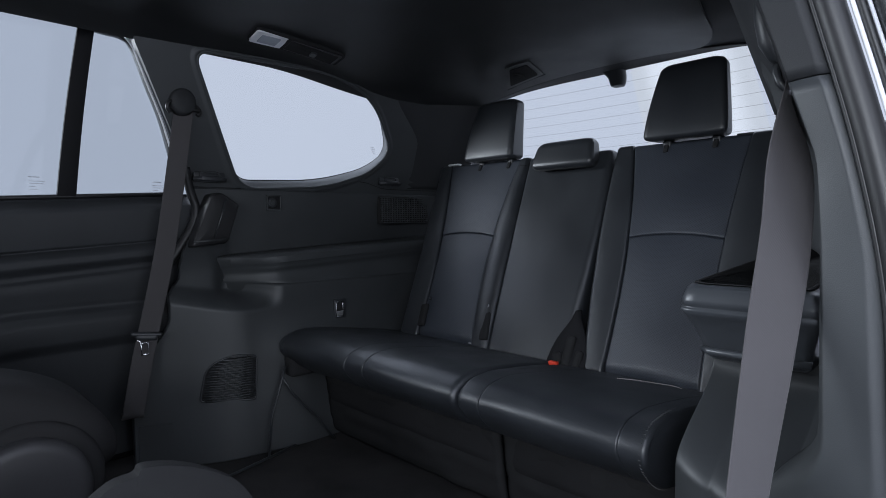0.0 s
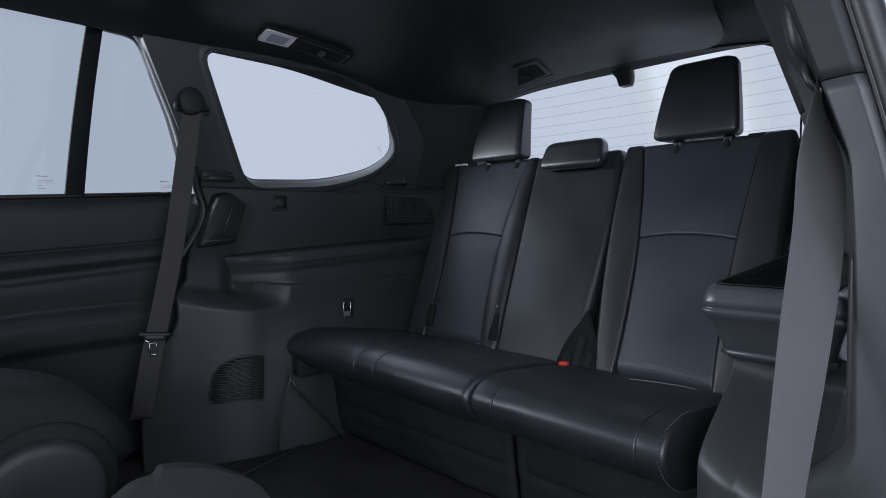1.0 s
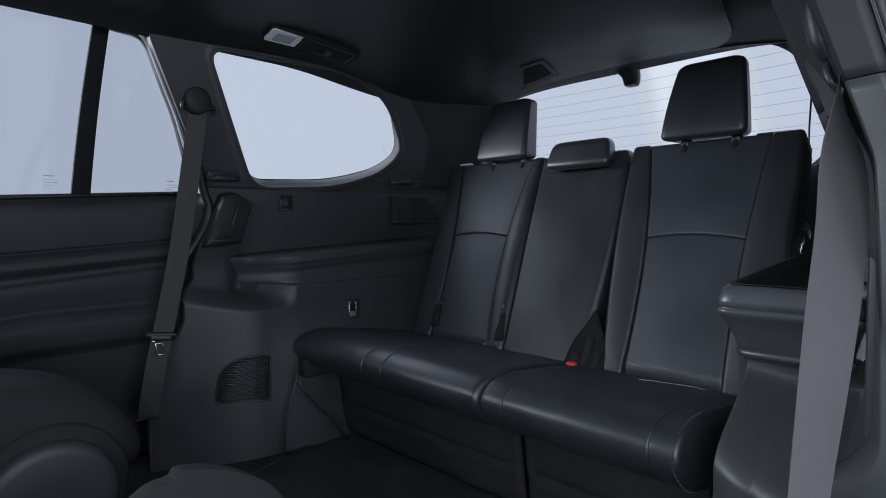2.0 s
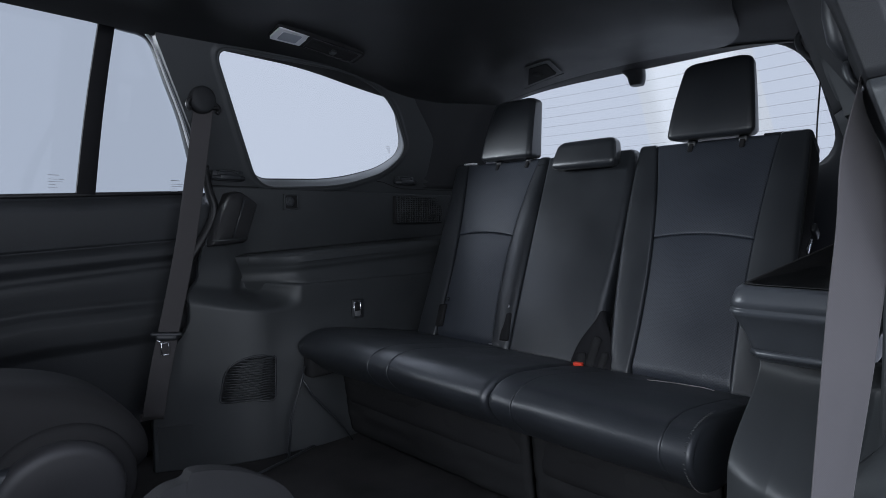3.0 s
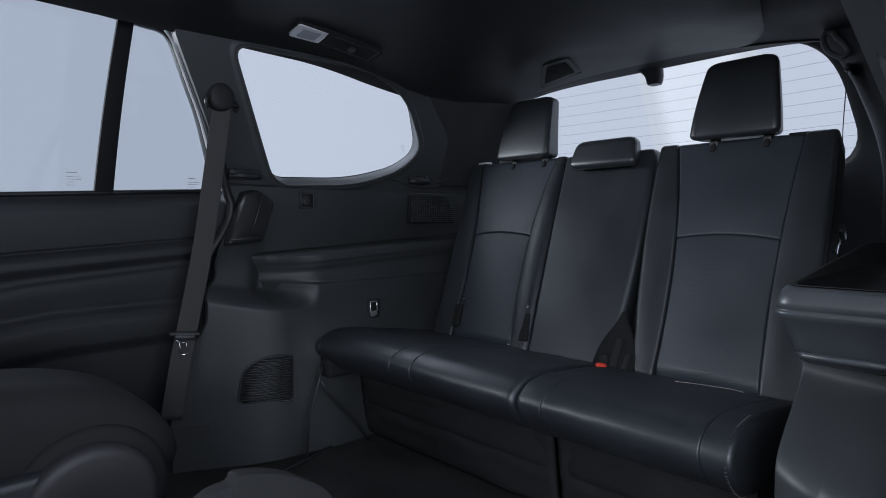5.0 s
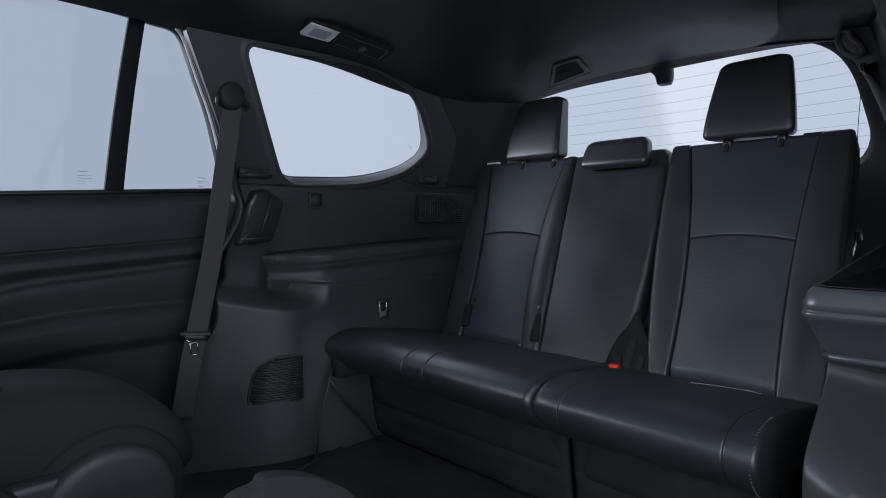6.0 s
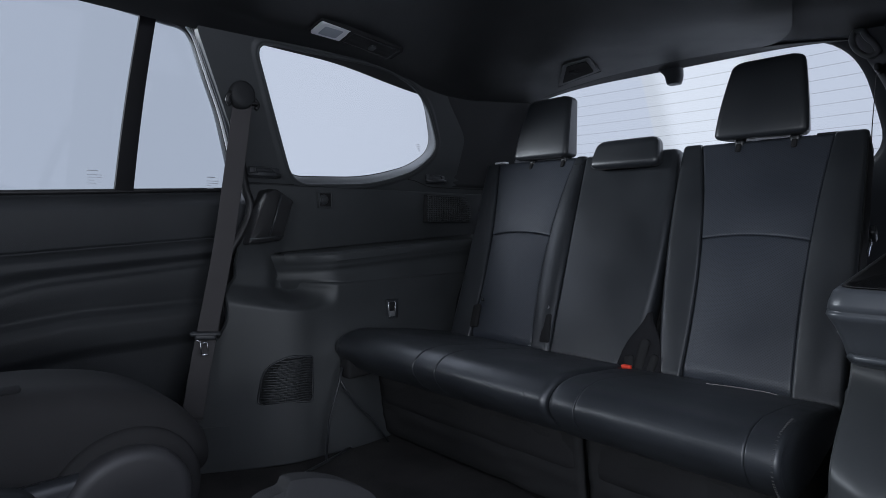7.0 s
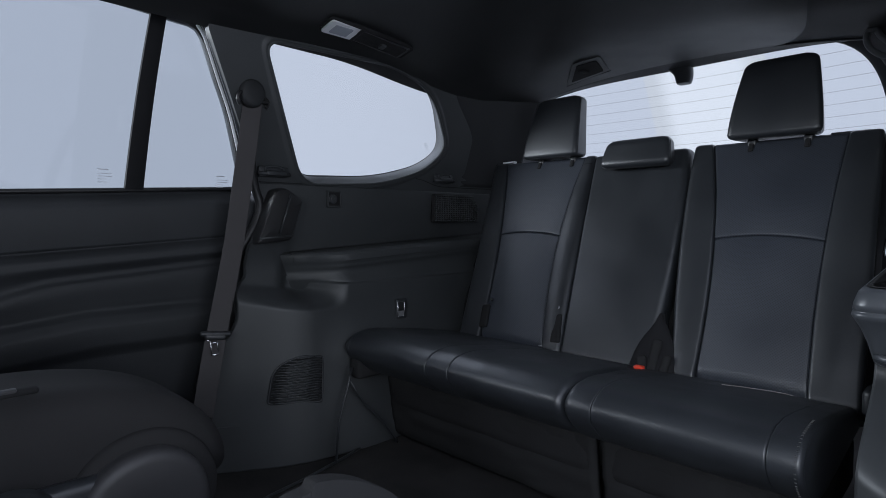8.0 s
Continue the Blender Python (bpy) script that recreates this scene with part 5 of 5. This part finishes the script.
part("release_button", rbox(0.124, 1.480, 0.290, 0.023, 0.015, 0.012, 0.003, 3), M_RED, stalk, "bright red release button", smooth="auto")


def seat_slot(x, s, h, seat):
    p, n = back_surf(x, s)
    part("anchor_slot", rbox(p.x, p.y + n.y * 0.010, p.z + n.z * 0.010, 0.030, 0.014, h, 0.006, 3, pose(0, 0, 0, -27.9, -12, 0)), M_DARK, seat, smooth="auto")


seat_slot(-0.142, 0.075, 0.085, wide_seat)
seat_slot(-0.405, 0.080, 0.075, wide_seat)
p, n = back_surf(-0.152, 0.135)
part("anchor_bolt", tube([p + n * 0.010, p + n * 0.017], 0.006, 10), M_STEEL, wide_seat)
p, n = back_surf(-0.398, 0.135)
part("anchor_bolt", tube([p + n * 0.010, p + n * 0.017], 0.005, 10), M_TRIM2, wide_seat)
for x, wide, seat in ((-0.532, 0.050, wide_seat), (0.470, 0.078, narrow_seat)):
    p, n = back_surf(x, TOP)
    part("release_strip", rbox(p.x, p.y + 0.006, p.z + (0.003 if x < 0 else -0.003), wide, 0.022, 0.007, 0.003, 2), M_SILVER if x < 0 else M_TRIM2, seat, smooth="auto")

part("anchor_bar", rbox(-0.166, 1.514, 0.2915, 0.038, 0.004, 0.004, 0.0015, 2, pose(0, 0, 0, 0, 0, 33)), M_STEEL, wide_seat, "thin steel anchor bar")
# stitching along the outer edges of the single seat
st = []
for k in range(34):
    s = 0.16 + 0.013 * k
    p, n = back_surf(quad3(0.548, 0.540, 0.531, s) - 0.007, s)
    st.append(rbox(p.x, p.y + n.y * 0.0125, p.z + n.z * 0.0125, 0.0018, 0.0012, 0.006, 0, 1, pose(0, 0, 0, -27.9, 18, 0)))
tagged(part("stitching", merged(*st), M_THREAD, narrow_seat, "dark stitching", smooth=False), kind="stuff")
st = []
for k in range(34):
    s = 0.12 + 0.0075 * k
    p, n = cush_surf(0.5290, s)
    st.append(rbox(p.x, p.y + n.y * 0.0032, p.z + n.z * 0.0030, 0.0030, 0.0010, 0.0010, 0, 1))
tagged(part("stitching", merged(*st), M_THREAD, narrow_seat, "grey stitching", smooth=False), kind="stuff")

# a sewn edge coloured pale to paint the light it catches, and the hinge cap
part("seam_glint", tube(spline([(0.335, 1.400, 0.3105), (0.365, 1.418, 0.3085), (0.400, 1.434, 0.306), (0.432, 1.443, 0.3045), (0.452, 1.441, 0.3035)], 6), 0.0008, 6), M_WIRE, narrow_seat, "fine sewn edge, its glint put in as pale grey")
part("hinge_cap", rbox(0.560, 1.52, 0.300, 0.022, 0.070, 0.055, 0.012, 3), M_TRIM2, narrow_seat, "black recliner cap", smooth="auto")

# cloth skirts that hang under the cushions
for seat, a, b in ((wide_seat, -0.525, 0.140), (narrow_seat, 0.158, 0.530)):
    part("skirt", slab(lambda u, v: Vector((mixed(a, b, u), mixed(1.275, 1.240, v ** 0.6) + 0.006 * noise.noise(Vector((u * 9 + a, v * 7, 1))), mixed(0.012, 0.222, v))),
                       lambda u, v: Vector((mixed(a, b, u), mixed(1.295, 1.262, v ** 0.6), mixed(0.012, 0.222, v))), 40, 24), M_DARK2, seat, "dark cloth skirt")

# metal bracket at the far end of the cushion
br = thing("seat_bracket", (-0.50, 1.09, 0.0), "dark steel support bracket under the bench", "bracket")
part("bracket_leg", tube([(-0.503, 1.10, 0.245), (-0.502, 1.088, 0.20), (-0.500, 1.056, 0.11), (-0.50, 1.045, 0.0)], 0.0036, 8), M_TRIM2, br)
part("bracket_leg", tube([(-0.503, 1.092, 0.215), (-0.50, 1.12, 0.165), (-0.498, 1.159, 0.117), (-0.494, 1.20, 0.075), (-0.49, 1.25, 0.0)], 0.0036, 8), M_TRIM2, br)

# ---- second row seats, folded down ----


def fold_profile():
    """The folded backrest's outline in (y, z), from its front end round the hinge end."""
    pts = [(-0.42, 0.24), (-0.42, 0.375), (-0.36, 0.394), (-0.10, 0.410), (0.20, 0.419), (0.34, 0.419), (0.43, 0.409), (0.50, 0.388), (0.555, 0.352), (0.590, 0.300), (0.592, 0.255), (0.55, 0.230)]
    return spline([(0, y, z) for y, z in pts], 5)


def folded_back(x0, x1, drop):
    rings = []
    prof = fold_profile()
    for i in range(25):
        u = i / 24
        x = mixed(x0, x1, u)
        e = min(u, 1 - u) * (x1 - x0)
        k = 0.0 if e > 0.045 else (1 - math.sqrt(max(0, 1 - (1 - e / 0.045) ** 2)))
        sag = drop * smoothstep(0.30, 1.0, (x1 - x) / (x1 - x0)) ** 1.5
        rings.append([Vector((x, mixed(p.y, 0.05 + (p.y - 0.05) * 0.93, k), mixed(p.z, 0.33, 0.35 * k) - sag * smoothstep(0.24, 0.40, p.z))) for p in prof])
    return loft(rings)


s2 = thing("second_row_seat", (-0.3, 0.1, 0.0), "black second row seat with its backrest folded flat", "car seat", "second row seats")
s2_back = part("backrest", folded_back(-0.53, -0.112, 0.095), M_FOLD, s2, "folded black seat back", smooth=True)
part("seat_base", rbox(-0.32, 0.02, 0.13, 0.40, 0.84, 0.26, 0.05, 3), M_DARK, s2, smooth="auto")
part("side_cover", rbox(-0.098, 0.12, 0.235, 0.030, 0.62, 0.15, 0.014, 3), M_TRIM2, s2, smooth="auto")
part("hinge_collar", lobe(-0.120, 0.468, 0.250, 0.099, 0.022), M_FOLD, s2, smooth="auto")
part("hinge_cover", lobe(-0.106, 0.462, 0.246, 0.084, 0.034), M_GREY, s2, "rounded grey hinge cover", smooth="auto")
part("recline_lever", lobe(-0.085, 0.315, 0.272, 0.052, 0.035), M_TRIM, s2, "rounded grey recliner lever cover", smooth="auto")
# dark bar paints the shade in the crease above the hinge
part("hinge_shade_bar", tube(spline([(-0.150, 0.400, 0.352), (-0.145, 0.448, 0.358), (-0.143, 0.500, 0.350), (-0.145, 0.545, 0.328), (-0.150, 0.570, 0.300)], 6), 0.007, 10), M_DARK, s2, "dark bar for the shaded crease behind the hinge")
part("strap_slot", rbox(-0.137, 0.318, 0.424, 0.012, 0.075, 0.008, 0.003, 2, pose(0, 0, 0, 0, 14, 4)), M_DARK, s2_back, smooth="auto")
part("strap_loop", rbox(-0.134, 0.308, 0.427, 0.008, 0.050, 0.006, 0.002, 2, pose(0, 0, 0, 0, 14, 4)), M_GREY, s2_back, "grey strap loop", smooth="auto")

s3 = thing("second_row_seat", (0.3, 0.2, 0.0), "grey plastic hinge end of the nearer folded seat", "car seat", "second row seats")


def near_hinge():
    rings = []
    prof = spline([(0, 0.28, 0.10), (0, 0.30, 0.26), (0, 0.40, 0.300), (0, 0.465, 0.340), (0, 0.496, 0.3585), (0, 0.519, 0.3615), (0, 0.528, 0.3690), (0, 0.562, 0.3610), (0, 0.60, 0.342), (0, 0.640, 0.309), (0, 0.662, 0.25), (0, 0.664, 0.10)], 6)
    for i in range(17):
        u = i / 16
        x = mixed(0.212, 0.236, u)
        k = smoothstep(0.75, 1.0, u)
        rings.append([Vector((x, mixed(p.y, 0.47 + (p.y - 0.47) * 0.90, k), p.z - 0.014 * k * k)) for p in prof])
    return loft(rings)


part("hinge_cover", near_hinge(), M_DARK2, s3, smooth="auto")
part("seat_base", rbox(0.30, -0.02, 0.13, 0.36, 0.72, 0.26, 0.05, 3), M_DARK, s3, smooth="auto")
# out of view; added to keep low side light off the far wall
part("backrest", rbox(0.34, -0.03, 0.305, 0.42, 0.78, 0.11, 0.045, 4), M_FOLD, s3, "folded black seat back", smooth="auto")
